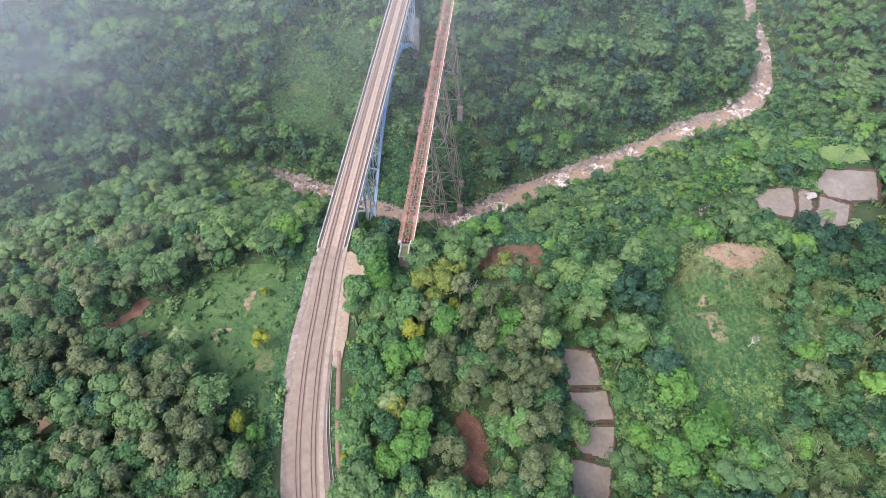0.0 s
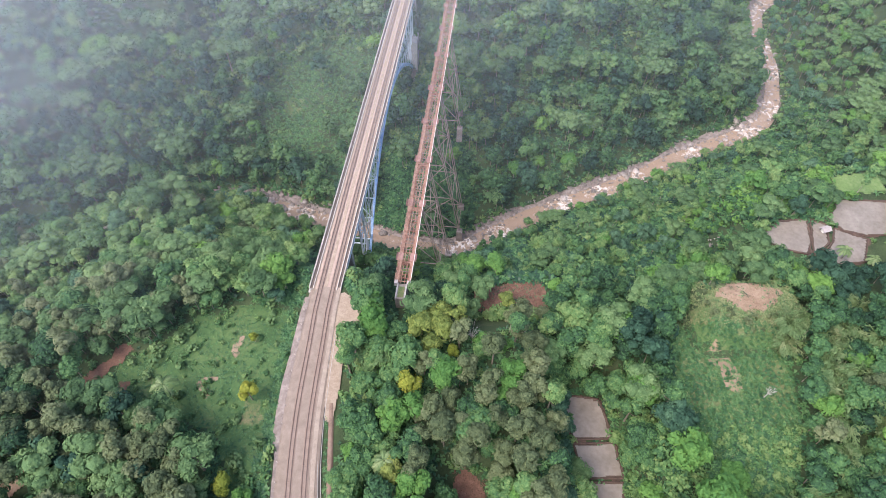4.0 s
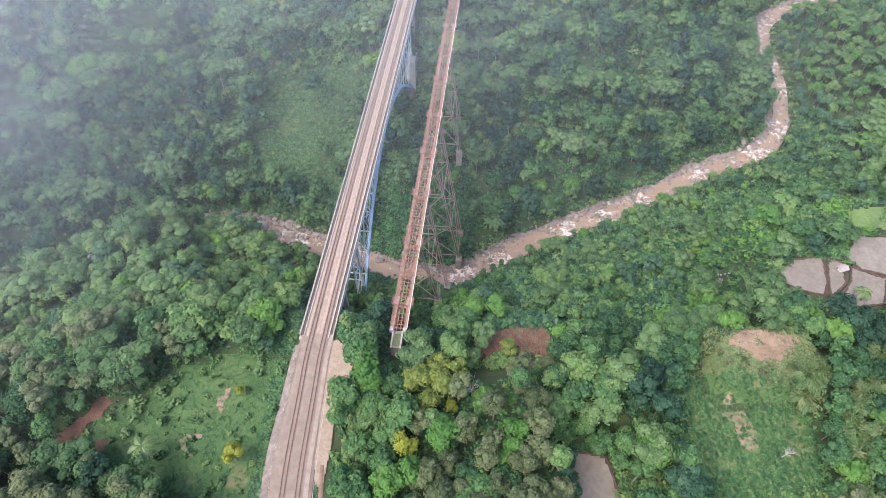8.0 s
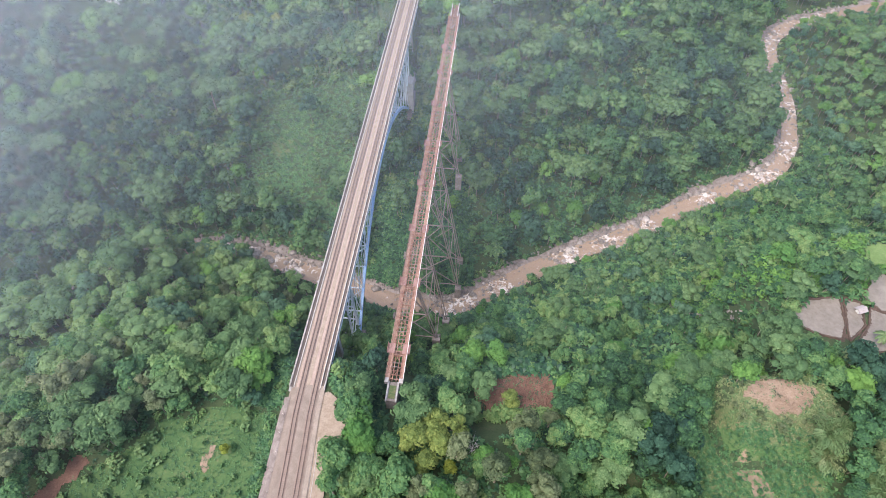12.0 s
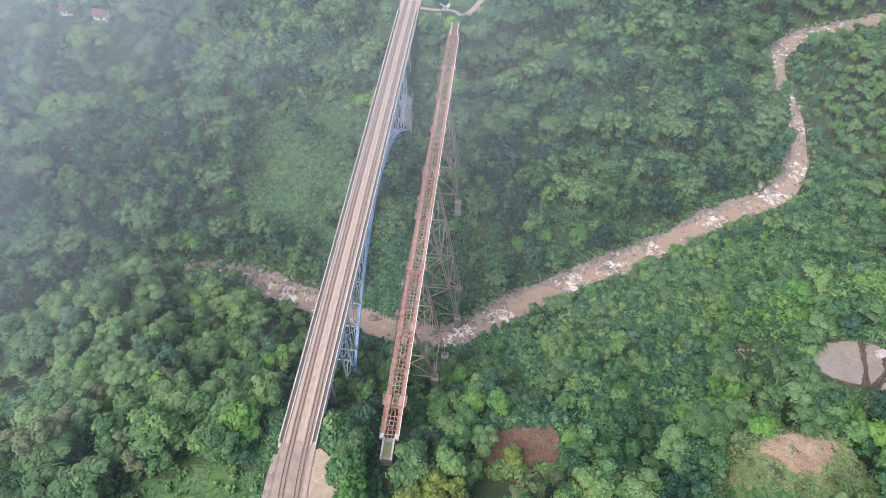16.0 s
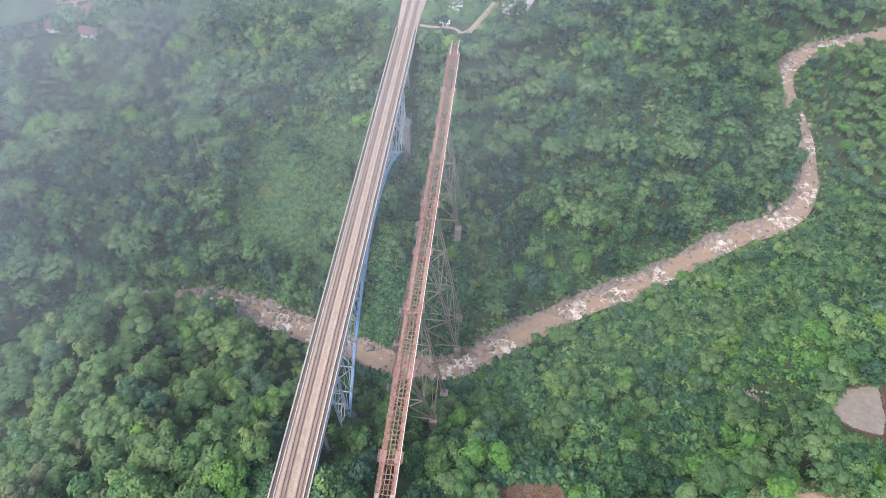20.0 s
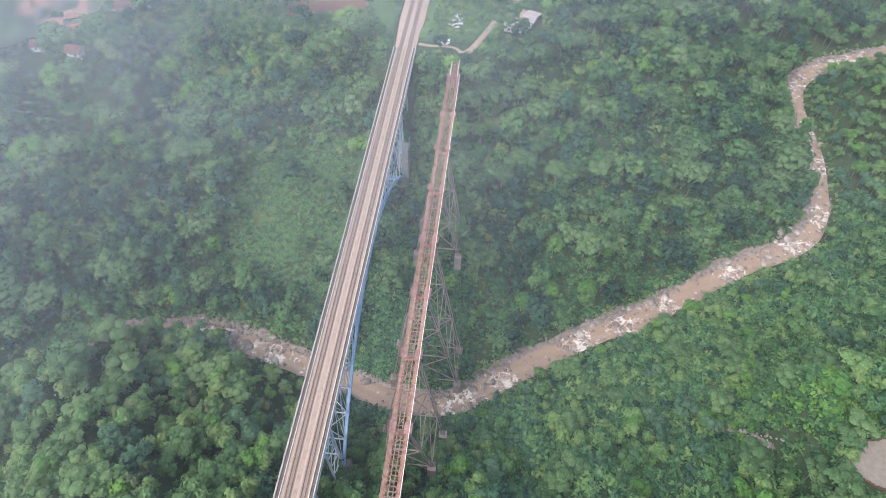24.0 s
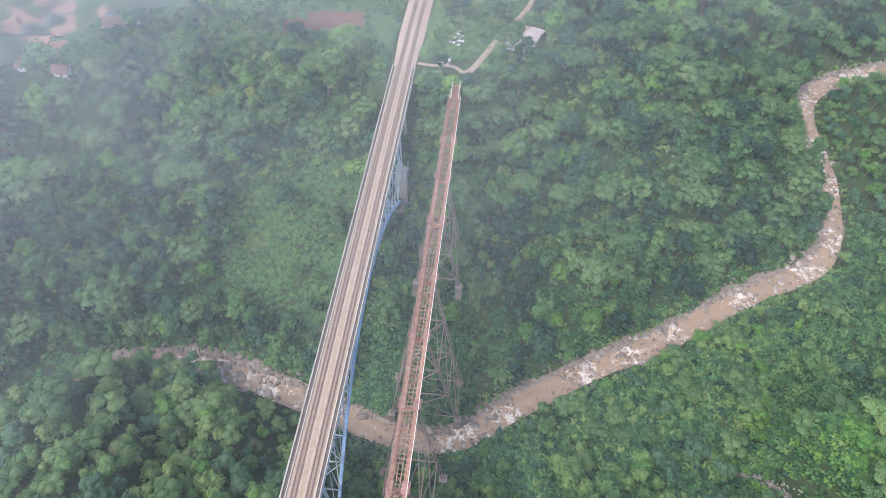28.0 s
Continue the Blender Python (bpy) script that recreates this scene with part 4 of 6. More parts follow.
def ball():
    """A round hull of 24 quads."""
    keys, q = {}, []
    for ax in range(3):
        for s in (-1, 1):
            for i in (-1, 0):
                for j in (-1, 0):
                    f = []
                    for di, dj in ((0, 0), (1, 0), (1, 1), (0, 1)):
                        p = [0, 0, 0]
                        p[ax], p[(ax + 1) % 3], p[(ax + 2) % 3] = s, i + di, j + dj
                        f.append(keys.setdefault(tuple(p), len(keys)))
                    q.append(f if s > 0 else f[::-1])
    return unit(np.array(list(keys), float)), np.array(q)


BALL_V, BALL_Q = ball()
DOME_Q = np.array([q for q in BALL_Q if BALL_V[q].mean(0)[2] > -0.3])      # open below


def leaf_quads(p, n, size, r, narrow=0.55):
    """Rhombic leaves at p that face n."""
    k = len(p)
    t = unit(np.cross(n, unit(r.normal(size=(k, 3)))))
    b = np.cross(n, t)
    s = size * r.uniform(0.6, 1.35, (k, 1))
    v = np.stack([p - t * s, p + b * s * narrow - n * s * 0.12, p + t * s, p - b * s * narrow - n * s * 0.12], 1).reshape(-1, 3)
    return v, np.arange(4 * k).reshape(-1, 4)


def crown(seed, radius, tall, lobes, tufts, per, leaf, flat=0.0, spread=0.62, hull=None):
    """A crown of a few uneven lobes, each with a dense heart, set all over with small domed tufts of leaves."""
    r = np.random.default_rng(seed)
    a = np.arange(lobes) * 2.4 + r.uniform(-0.5, 0.5, lobes)
    d = radius * spread * np.sqrt(r.uniform(0.05, 1, lobes))
    d[0] *= 0.25
    h = tall * r.uniform(0.25, 0.8, lobes) * (1 - 0.5 * (d / radius) ** 2)
    h[0] = tall * 0.8
    C = np.column_stack([d * np.cos(a), d * np.sin(a), h])
    R = radius * r.uniform(0.3, 0.5, lobes)
    sq = np.array([1, 1, 0.8 - 0.5 * flat])
    hv, hq = hull or (BALL_V, DOME_Q)
    core = hv[None] * sq * (R[:, None, None] * r.uniform(0.68, 0.96, (lobes, len(hv), 1))) + C[:, None, :]
    V, Q = [core.reshape(-1, 3)], [(hq[None] + len(hv) * np.arange(lobes)[:, None, None]).reshape(-1, 4)]
    # hearts toned darker than the tufts: shade inside the crown put in the tint
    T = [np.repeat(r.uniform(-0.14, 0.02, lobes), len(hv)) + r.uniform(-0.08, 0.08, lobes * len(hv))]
    # tufts: more places than needed, those buried in a neighbouring lobe dropped
    k = r.choice(lobes, 3 * tufts, p=R ** 2 / (R ** 2).sum())
    n = unit(r.normal(size=(3 * tufts, 3)) + np.array([0, 0, 0.5]))
    p = C[k] + n * sq * (R[k] * r.uniform(0.84, 1.16, 3 * tufts))[:, None]
    gap = np.linalg.norm((p[:, None, :] - C[None]) / sq, axis=2) / R[None]
    gap[np.arange(3 * tufts), k] = 9
    free = np.argsort(gap.min(1) < 0.9, kind="stable")[:tufts]
    k, n, p = k[free], n[free], p[free]
    wide = leaf * (1.3 + 0.16 * per) * r.uniform(0.6, 1.4, tufts)
    off = r.normal(size=(tufts, per, 3)) * 0.55
    off -= n[:, None, :] * (off * n[:, None, :]).sum(2, keepdims=True)
    out = np.linalg.norm(off, axis=2, keepdims=True)
    q = p[:, None, :] + wide[:, None, None] * (off + n[:, None, :] * (0.25 - 0.4 * out ** 2))
    nn = unit((n[:, None, :] + 0.75 * off + r.normal(size=off.shape) * 0.3 + np.array([0, 0, 0.3])).reshape(-1, 3))
    v, f = leaf_quads(q.reshape(-1, 3), nn, leaf, r, 0.62)
    V.append(v), Q.append(f + len(V[0]))
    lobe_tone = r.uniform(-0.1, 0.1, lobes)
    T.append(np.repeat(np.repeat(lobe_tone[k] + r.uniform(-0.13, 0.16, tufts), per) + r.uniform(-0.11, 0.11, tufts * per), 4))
    return np.vstack(V), np.vstack(Q), np.concatenate(T)


def tree_stem(height, lean, seed, thick=0.2):
    r = np.random.default_rng(seed)
    pts = [Vector((lean[0] * u * u, lean[1] * u * u, height * u)) for u in (0, 0.35, 0.7, 1.0)]
    s = Shape().tube([Vector((0, 0, -1.5))] + pts, [thick * 1.3, thick * 1.1, thick, thick * 0.75, thick * 0.5], 6)
    for k in range(4):
        a = k * 1.57 + r.uniform(-0.5, 0.5)
        p = pts[2] if k % 2 else (pts[2] + pts[3]) / 2
        s.tube([p, p + Vector((math.cos(a) * 1.2, math.sin(a) * 1.2, 1.0)), p + Vector((math.cos(a) * 2.4, math.sin(a) * 2.4, 2.6))], [thick * 0.45, thick * 0.32, thick * 0.12], 5)
    return s


# kinds: crown maker by number of tufts, leaves in a tuft and leaf size; material; trunk height
KINDS = {
    "round": (lambda s, n, p, l, h=None: crown(s, 4.6, 4.8, 7, n, p, l, hull=h), M_LEAF, 5.0),
    "dense": (lambda s, n, p, l, h=None: crown(s, 3.5, 4.4, 6, int(0.8 * n), p, l * 0.9, hull=h), M_LEAF, 4.0),
    "tall": (lambda s, n, p, l, h=None: crown(s, 3.1, 7.2, 7, int(0.85 * n), p, l * 0.95, spread=0.45, hull=h), M_LEAF, 6.0),
    "pale": (lambda s, n, p, l, h=None: crown(s, 5.0, 3.4, 9, int(1.1 * n), p, l, flat=0.8, spread=0.8, hull=h), M_PALE, 8.0),
    "olive": (lambda s, n, p, l, h=None: crown(s, 3.7, 6.4, 7, n, p, l * 0.85, spread=0.55, hull=h), M_OLIVE, 6.0),
    "deep": (lambda s, n, p, l, h=None: crown(s, 4.1, 5.0, 7, int(0.95 * n), p, l * 0.95, hull=h), M_DEEP, 5.0),
    "yellow": (lambda s, n, p, l, h=None: crown(s, 3.6, 4.2, 6, int(0.9 * n), p, l * 0.95, hull=h), M_YELLOW, 4.5),
    "golden": (lambda s, n, p, l, h=None: crown(s, 4.0, 5.0, 7, n, p, l * 0.95, hull=h), M_GOLD, 5.0),
    "fresh": (lambda s, n, p, l, h=None: crown(s, 4.4, 4.8, 7, n, p, l * 1.1, hull=h), M_FRESH, 5.0),
    "bush": (lambda s, n, p, l, h=None: crown(s, 1.75, 1.6, 4, int(0.3 * n), p, l * 0.85, hull=h), M_LEAF, 0.1),
}
WORDS = {"round": "broad leafy green tree with a lumpy crown", "dense": "dense dark green tree with small leaves", "tall": "tall slender green tree with an upright crown",
         "pale": "pale green feathery tree with a layered crown", "golden": "golden-olive leafy tree with a rounded crown", "yellow": "yellow-green leafy tree standing out from its neighbours", "bush": "low green leafy bush", "olive": "tall grey-olive leafy tree", "deep": "deep bluish-green leafy tree", "fresh": "bright fresh green leafy tree"}
VARIANTS = 5
FINE, DETAILED, MEDIUM, COARSE, STEMS = {}, {}, {}, {}, {}
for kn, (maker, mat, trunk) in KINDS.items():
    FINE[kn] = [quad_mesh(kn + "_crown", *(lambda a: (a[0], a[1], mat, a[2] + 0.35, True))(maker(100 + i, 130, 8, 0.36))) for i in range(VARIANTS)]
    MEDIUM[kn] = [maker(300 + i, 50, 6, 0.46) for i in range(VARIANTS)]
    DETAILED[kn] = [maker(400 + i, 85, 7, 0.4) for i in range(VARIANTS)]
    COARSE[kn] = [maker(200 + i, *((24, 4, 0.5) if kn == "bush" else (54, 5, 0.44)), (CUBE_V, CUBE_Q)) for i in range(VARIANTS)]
    STEMS[kn] = [tree_stem(trunk + 1.5, (rng.uniform(-0.6, 0.6), rng.uniform(-0.6, 0.6)), i, 0.12 + 0.02 * trunk).mesh("trunk", M_BARK, True) for i in range(3)]


YELLOWS = ((-9.2, 93.2, 1.15), (-57.5, 92, 0.95), (-26.6, 54.5, 0.7), (-58.5, 65, 0.9), (-60.5, 112, 0.5), (3.5, 107, 0.7))
GOLDEN = ((-6.4, 114.6, 1.25), (-0.6, 119.4, 1.2), (0.6, 112.2, 1.2), (-3.4, 107.5, 1.0), (5.4, 117, 1.0), (-108.8, 361.4, 1.1), (-92.6, 361.6, 0.9), (22.3, 129.5, 0.8), (-14, 68, 0.9))
FRESH = ((67, 73, 1.5), (72.5, 61, 1.5), (63.5, 55, 1.4), (79.5, 67, 1.1), (58.5, 63.5, 1.1), (-9.5, 57, 1.35), (-15, 53, 1.1), (-53, 61.6, 0.7), (20.7, 96.6, 1.2), (76, 54, 1.1),
         (84, 284.6, 1.15), (73, 266, 1.1), (55.4, 264, 1.0), (40.5, 256.4, 1.1), (12, 148, 1.2), (20, 146, 1.1))
LAYERED = ((-126.8, 322.2, 1.6), (-139.2, 209.9, 1.7), (-118, 219, 1.2), (40, 318, 1.4), (50, 326, 1.3), (32, 312, 1.1), (60, 318, 1.2), (14.5, 133, 0.9), (-150, 232, 1.3))
PALMS = ((-81.5, 92.6, 9, 4.9), (-15.3, 70, 9, 4.2), (151.8, 152.5, 5, 3.6), (137, 147, 5, 3.4), (-161, 356, 10, 5.0), (-30, 172, 7, 4.2), (-12, 44, 8, 4.0), (160, 149, 5, 3.2))
BAMBOO = [(117, 118), (131, 116), (140, 111), (119, 98), (127, 98), (113, 82), (112, 72), (128, 82), (96, 57), (98, 48), (120, 65), (122, 108), (118, 90), (136, 98), (110, 110), (140, 124), (104, 62), (112, 54), (146, 104), (129, 72), (116, 82), (106, 52), (90, 44), (117, 46), (124, 56), (118, 74), (120, 100), (112, 116), (126, 108), (134, 88), (117, 92)]


def allowed(x, y, margin=1.5):
    """Where trees may stand."""
    d, side, lev = to_river(x, y)
    ok = d > np.where((x < -90) & (side < 0), 4.5, np.where((x > 20) & (side < 0), 6.5, 7.2) + margin)
    cx = np.interp(y, TRACK[:, 1], TRACK[:, 0])
    on_line = (y < 131) | (y > 361)
    ok &= ~(on_line & (x > cx - (12.0 if margin > 1 else 8.0)) & (x < cx + 10.5 + margin))
    nb = np.abs(x - cx)
    ob = np.abs(x - np.interp(y, [121, 339], [-14.6, 7.3]))
    h = height(x, y)
    ok &= ~(~on_line & (nb < (13.0 if margin > 1 else 8.0)) & (h > 52))
    ok &= ~((y > 114) & (y < 342) & (ob < 6.5) & (h > 56))
    if margin > 1:
        for sx, sy, sr in [(a, b, 6.0 * c) for a, b, c in YELLOWS + GOLDEN + FRESH + LAYERED] + [(a, b, 5.0) for a, b in BAMBOO] + [(a, b, 4.0) for a, b, c, d in PALMS] + [(10.1, 112.2, 5.0), (100, 94, 4.0)]:
            ok &= np.hypot(x - sx, y - sy) > sr * 0.75
    ok &= ~inside(x, y, STREAM)
    for poly in CLEARINGS:
        c = np.array(poly)
        grown = [tuple(c.mean(0) + (p - c.mean(0)) * (1 + margin / max(4.0, np.abs(c - c.mean(0)).max()))) for p in c]
        ok &= ~inside(x, y, grown)
    return ok, h, d, side


# a jittered net of places over the whole view, thinned by kind of ground
def scatter():
    step = 6.4
    gx, gy = np.meshgrid(np.arange(-370, 370, step), np.arange(30, 540, step))
    more = np.meshgrid(np.arange(-190, 190, 7.6), np.arange(34, 152, 7.6))
    gx, gy = np.r_[gx.ravel(), more[0].ravel()], np.r_[gy.ravel(), more[1].ravel()]
    x = gx.ravel() + rng.uniform(-0.5, 0.5, gx.size) * step * 0.95
    y = gy.ravel() + rng.uniform(-0.5, 0.5, gx.size) * step * 0.95
    view = (np.abs(x) < 165 + 0.56 * np.maximum(y - 45, 0)) & (y > 36) & ((y < 458) | (x > 150))
    ok, h, d, side = allowed(x, y)
    thin = wavy(x, y, 38, 21) + rng.uniform(-0.6, 0.6, x.size)
    open_slope = (side > 0) & (np.hypot((x + 70) / 38, (y - 300) / 32) < 1)
    under = (x > -34) & (x < 12) & (y > 222) & (y < 275)
    herb = (side < 0) & (x > 26) & (d < 88) & (d > 16) & (y > 138) & (x < 205)
    plateau = (y > 372) & (x > -152) & (x < 48) & (side > 0)
    town = inside(x, y, VILLAGE)
    ok &= ~(plateau & (thin > -0.45)) & ~(town & (rng.uniform(size=x.size) > 0.16))
    ok &= ~((side > 0) & (rng.uniform(size=x.size) < 0.3))
    ok &= view & ~(open_slope & (thin > -0.9)) & ~(under & (thin > -0.35)) & ~(herb & (thin > -0.15)) & (thin < 1.25)
    return x[ok], y[ok], h[ok], d[ok], side[ok]


TX, TY, TH, TD, TS = scatter()


stand = wavy(TX, TY, 46, 64)      # neighbouring trees are often of one kind


def choose(x, y, side, d, u, w):
    if (w > 0.55 and y > 140) or (side > 0 and d > 85 and u > 0.62):
        u = (u * 7.3) % 1.0
        table = [("pale", 0.6), ("fresh", 0.12), ("round", 0.28)]
    elif side < 0 and -8 < x < 34 and 48 < y < 122:
        table = [("olive", 0.62), ("round", 0.2), ("tall", 0.1), ("fresh", 0.08)]
    elif side < 0 and (x < -84 and y < 135 or x < -48 and y < 86):
        table = [("olive", 0.56), ("deep", 0.06), ("pale", 0.2), ("round", 0.18)]
    elif x > 96 and y < 125:
        table = [("round", 0.4), ("dense", 0.22), ("tall", 0.16), ("fresh", 0.1), ("olive", 0.12)]
    elif w < -0.4:
        table = [("deep", 0.62), ("dense", 0.22), ("round", 0.16)]
    elif side > 0:
        table = [("dense", 0.33), ("deep", 0.16), ("round", 0.26), ("tall", 0.11), ("pale", 0.14)]
    elif x < -60:
        table = [("dense", 0.2), ("round", 0.32), ("tall", 0.14), ("pale", 0.18), ("olive", 0.08), ("fresh", 0.08)]
    else:
        table = [("dense", 0.24), ("round", 0.38), ("tall", 0.14), ("pale", 0.13), ("fresh", 0.11)]
    for k, p in table:
        if u < p:
            return k
        u -= p
    return "round"


kinds = [choose(a, b, s, d, rng.uniform(), w) for a, b, s, d, w in zip(TX, TY, TS, TD, stand)]
order = np.argsort(np.hypot(TX * 0.8, TY - 70))
near_set = set(order[:258].tolist())


def plant(kn, x, y, z, scale, turn, variant, label=""):
    t = thing("tree" if kn != "bush" else "bush", pose(x, y, z, 0, 0, turn) @ Matrix.Diagonal((scale, scale, scale * rng.uniform(0.9, 1.15), 1)), label or WORDS[kn], "tree" if kn != "bush" else "bush", "valley trees")
    part("trunk", STEMS[kn][variant % 3], None, t)
    part("crown", FINE[kn][variant], None, t, m=pose(0, 0, KINDS[kn][2]))
    return t


def woods(name, picks, label, store, base):
    """All far trees of one kind of ground as one mesh for each leaf material."""
    by_mat = {}
    for i in picks:
        by_mat.setdefault(KINDS[kinds[i]][1], []).append(i)
    for mat, ids in by_mat.items():
        V, Q, T, n0 = [], [], [], 0
        for i in ids:
            kn = kinds[i]
            v, q, t = store[kn][int(rng.integers(VARIANTS))]
            a, s = rng.uniform(0, 6.28), rng.uniform(0.7, 1.3) * (1.02 if TS[i] < 0 else 1.42) * (1.0 if TS[i] > 0 or TD[i] > 40 else 1.25 if TX[i] < -85 else 0.8)
            c, sn = math.cos(a), math.sin(a)
            w = np.column_stack([v[:, 0] * c - v[:, 1] * sn, v[:, 0] * sn + v[:, 1] * c, (v[:, 2] + KINDS[kn][2]) * rng.uniform(0.85, 1.15)]) * s
            V.append(w + np.array([TX[i], TY[i], TH[i]]))
            Q.append(q + n0)
            # near-left and upper far slopes: tint raised in place of missing light and haze
            T.append(t + base + (0.2 if TS[i] < 0 and TX[i] < -50 and TY[i] > 130 else 0.0) + (0.14 if TS[i] > 0 and TH[i] > 42 else 0.0) + 0.1 * stand[i] + rng.uniform(-0.2, 0.3))
            n0 += len(v)
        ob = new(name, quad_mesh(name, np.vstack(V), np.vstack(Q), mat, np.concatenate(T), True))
        tagged(ob, label, "woods", kind="stuff")


for i in sorted(near_set):
    plant(kinds[i], TX[i], TY[i], TH[i], rng.uniform(0.75, 1.35), rng.uniform(0, 360), int(rng.integers(VARIANTS)))
rest = [i for i in range(len(TX)) if i not in near_set]
woods("far_slope_woods", [i for i in rest if TS[i] > 0], "dense dark green woods on the far valley slope", COARSE, 0.36)
woods("near_slope_woods", [i for i in rest if TS[i] <= 0 and TY[i] > 150], "mixed green woods on the near valley slope", MEDIUM, 0.43)
woods("plateau_woods", [i for i in rest if TS[i] <= 0 and TY[i] <= 150], "mixed green woods on the near plateau", DETAILED, 0.36)


def stems_far():
    """Pale trunks of the joined woods, seen where crowns leave gaps."""
    V, Q, n0 = [], [], 0
    ring = np.array([(math.cos(a), math.sin(a)) for a in np.arange(4) * math.pi / 2])
    for i in rest:
        hgt = KINDS[kinds[i]][2] + 1.5
        lx, ly = rng.uniform(-0.8, 0.8, 2)
        for z, r, o in ((-1, 0.22, 0), (hgt, 0.1, 1)):
            V.append(np.column_stack([ring * r + (TX[i] + lx * o, TY[i] + ly * o), np.full(4, TH[i] + z)]))
        Q.append(np.array([(k, (k + 1) % 4, 4 + (k + 1) % 4, 4 + k) for k in range(4)]) + n0)
        n0 += 8
    tagged(new("woods_trunks", quad_mesh("woods_trunks", np.vstack(V), np.vstack(Q), M_BARK)), "pale slender trunks of the valley woods", "woods", kind="stuff")


stems_far()


def leafy(name, label, x, y, h, size, per, mat, seed, upright=(0.3, 1.1), wide=0.2, category="undergrowth", tone=(0.1, 0.75)):
    """Rosettes of long bent leaves, two faces a leaf."""
    r = np.random.default_rng(seed)
    k = len(x)
    a = (r.uniform(0, 6.28, k)[:, None] + np.arange(per)[None, :] * 6.28 / per + r.uniform(-0.4, 0.4, (k, per))).ravel()
    s = (np.repeat(size * r.uniform(0.6, 1.35, k), per) * r.uniform(0.75, 1.2, k * per))[:, None]
    up = r.uniform(*upright, k * per)
    base = np.repeat(np.column_stack([x, y, h]), per, 0)
    out = np.column_stack([np.cos(a), np.sin(a), np.zeros(k * per)])
    side = np.column_stack([-np.sin(a), np.cos(a), np.zeros(k * per)]) * s * wide
    lift = np.column_stack([np.zeros(k * per), np.zeros(k * per), up]) * s
    mid = base + out * s * 0.5 + lift * 0.75
    tip = base + out * s + lift * 0.55
    V = np.stack([base - side * 0.3, base + side * 0.3, mid + side, mid - side, tip + side * 0.35, tip - side * 0.35], 1).reshape(-1, 3)
    i = np.arange(k * per)[:, None] * 6
    Q = np.concatenate([i + np.array([0, 1, 2, 3]), i + np.array([3, 2, 4, 5])], 0)
    T = np.repeat(np.repeat(r.uniform(*tone, k), per) + r.uniform(-0.28, 0.28, k * per), 6)
    tagged(new(name, quad_mesh(name, V, Q, mat, T)), label, category, kind="stuff")


def spots(n, x0, x1, y0, y1, test, margin=0.2):
    x, y = rng.uniform(x0, x1, n), rng.uniform(y0, y1, n)
    ok, h, d, side = allowed(x, y, margin)
    ok &= test(x, y, d, side)
    return x[ok], y[ok], h[ok]


# banana groves by the river, under the old bridge and on the open slope
leafy("banana_grove", "dense banana plants with broad green leaves near the river", *spots(12500, 20, 235, 130, 330, lambda x, y, d, s: (s < 0) & (d > 9) & (d < 100)), 2.1, 6, M_HERB, 31, wide=0.2, tone=(0.2, 0.9))
leafy("banana_grove", "banana plants between the bridge towers on the far slope", *spots(2200, -36, 16, 218, 290, lambda x, y, d, s: s > 0), 2.3, 7, M_HERB, 32, wide=0.25)
leafy("banana_grove", "banana plants on the slope by the river below the bridges", *spots(1500, -60, 40, 140, 215, lambda x, y, d, s: s < 0), 2.3, 7, M_HERB, 33, wide=0.25)
leafy("slope_scrub", "low green scrub on the open far slope", *spots(6000, -120, -22, 262, 345, lambda x, y, d, s: (s > 0) & (np.hypot((x + 70) / 44, (y - 300) / 38) < 1)), 1.1, 6, M_HERB, 34, tone=(0.55, 1.15))
leafy("slope_undergrowth", "broad-leaved plants covering the far slope between the trees", *spots(11000, -230, 200, 235, 420, lambda x, y, d, s: (s > 0) & (d < 150) & (np.hypot((x + 70) / 40, (y - 300) / 34) > 1)), 1.9, 5, M_HERB, 135, wide=0.3, tone=(0.1, 0.8))
leafy("undergrowth", "broad-leaved green undergrowth below the trees", *spots(8000, -260, 260, 36, 460, lambda x, y, d, s: np.abs(x) < 130 + 0.5 * np.maximum(y - 45, 0)), 1.5, 6, M_HERB, 35)


def bushes(name, label, x, y, h, seed, lo=0.6, hi=1.4, tone=(-0.1, 0.5), mat=None):
    r = np.random.default_rng(seed)
    V, Q, T, n0 = [], [], [], 0
    for a, b, c in zip(x, y, h):
        v, q, t = COARSE["bush"][int(r.integers(VARIANTS))]
        w, s = r.uniform(0, 6.28), r.uniform(lo, hi)
        cs, sn = math.cos(w), math.sin(w)
        V.append(np.column_stack([v[:, 0] * cs - v[:, 1] * sn, v[:, 0] * sn + v[:, 1] * cs, v[:, 2]]) * s + (a, b, c))
        Q.append(q + n0)
        T.append(t + 0.28 + r.uniform(*tone))
        n0 += len(v)
    tagged(new(name, quad_mesh(name, np.vstack(V), np.vstack(Q), mat or M_LEAF, np.concatenate(T))), label, "bushes", kind="stuff")


bushes("bushes", "low green bushes filling the gaps between trees", *spots(2600, -250, 250, 40, 450, lambda x, y, d, s: np.abs(x) < 130 + 0.5 * np.maximum(y - 45, 0)), 41)
bushes("riverside_bushes", "bushes hanging over the river banks", *(lambda i, o: (RIV[i, 0] + o[:, 0], RIV[i, 1] + o[:, 1], height(RIV[i, 0] + o[:, 0], RIV[i, 1] + o[:, 1])))(
    *(lambda i, g, w: (i, np.column_stack([-g[i, 1], g[i, 0]]) * w[:, None]))(rng.integers(20, len(RIV) - 10, 700), (lambda g: g / np.hypot(g[:, 0], g[:, 1])[:, None])(np.gradient(RIV[:, :2], axis=0)),
                                                                         rng.choice([-1, 1], 700) * rng.uniform(6.6, 10, 700))), 42)
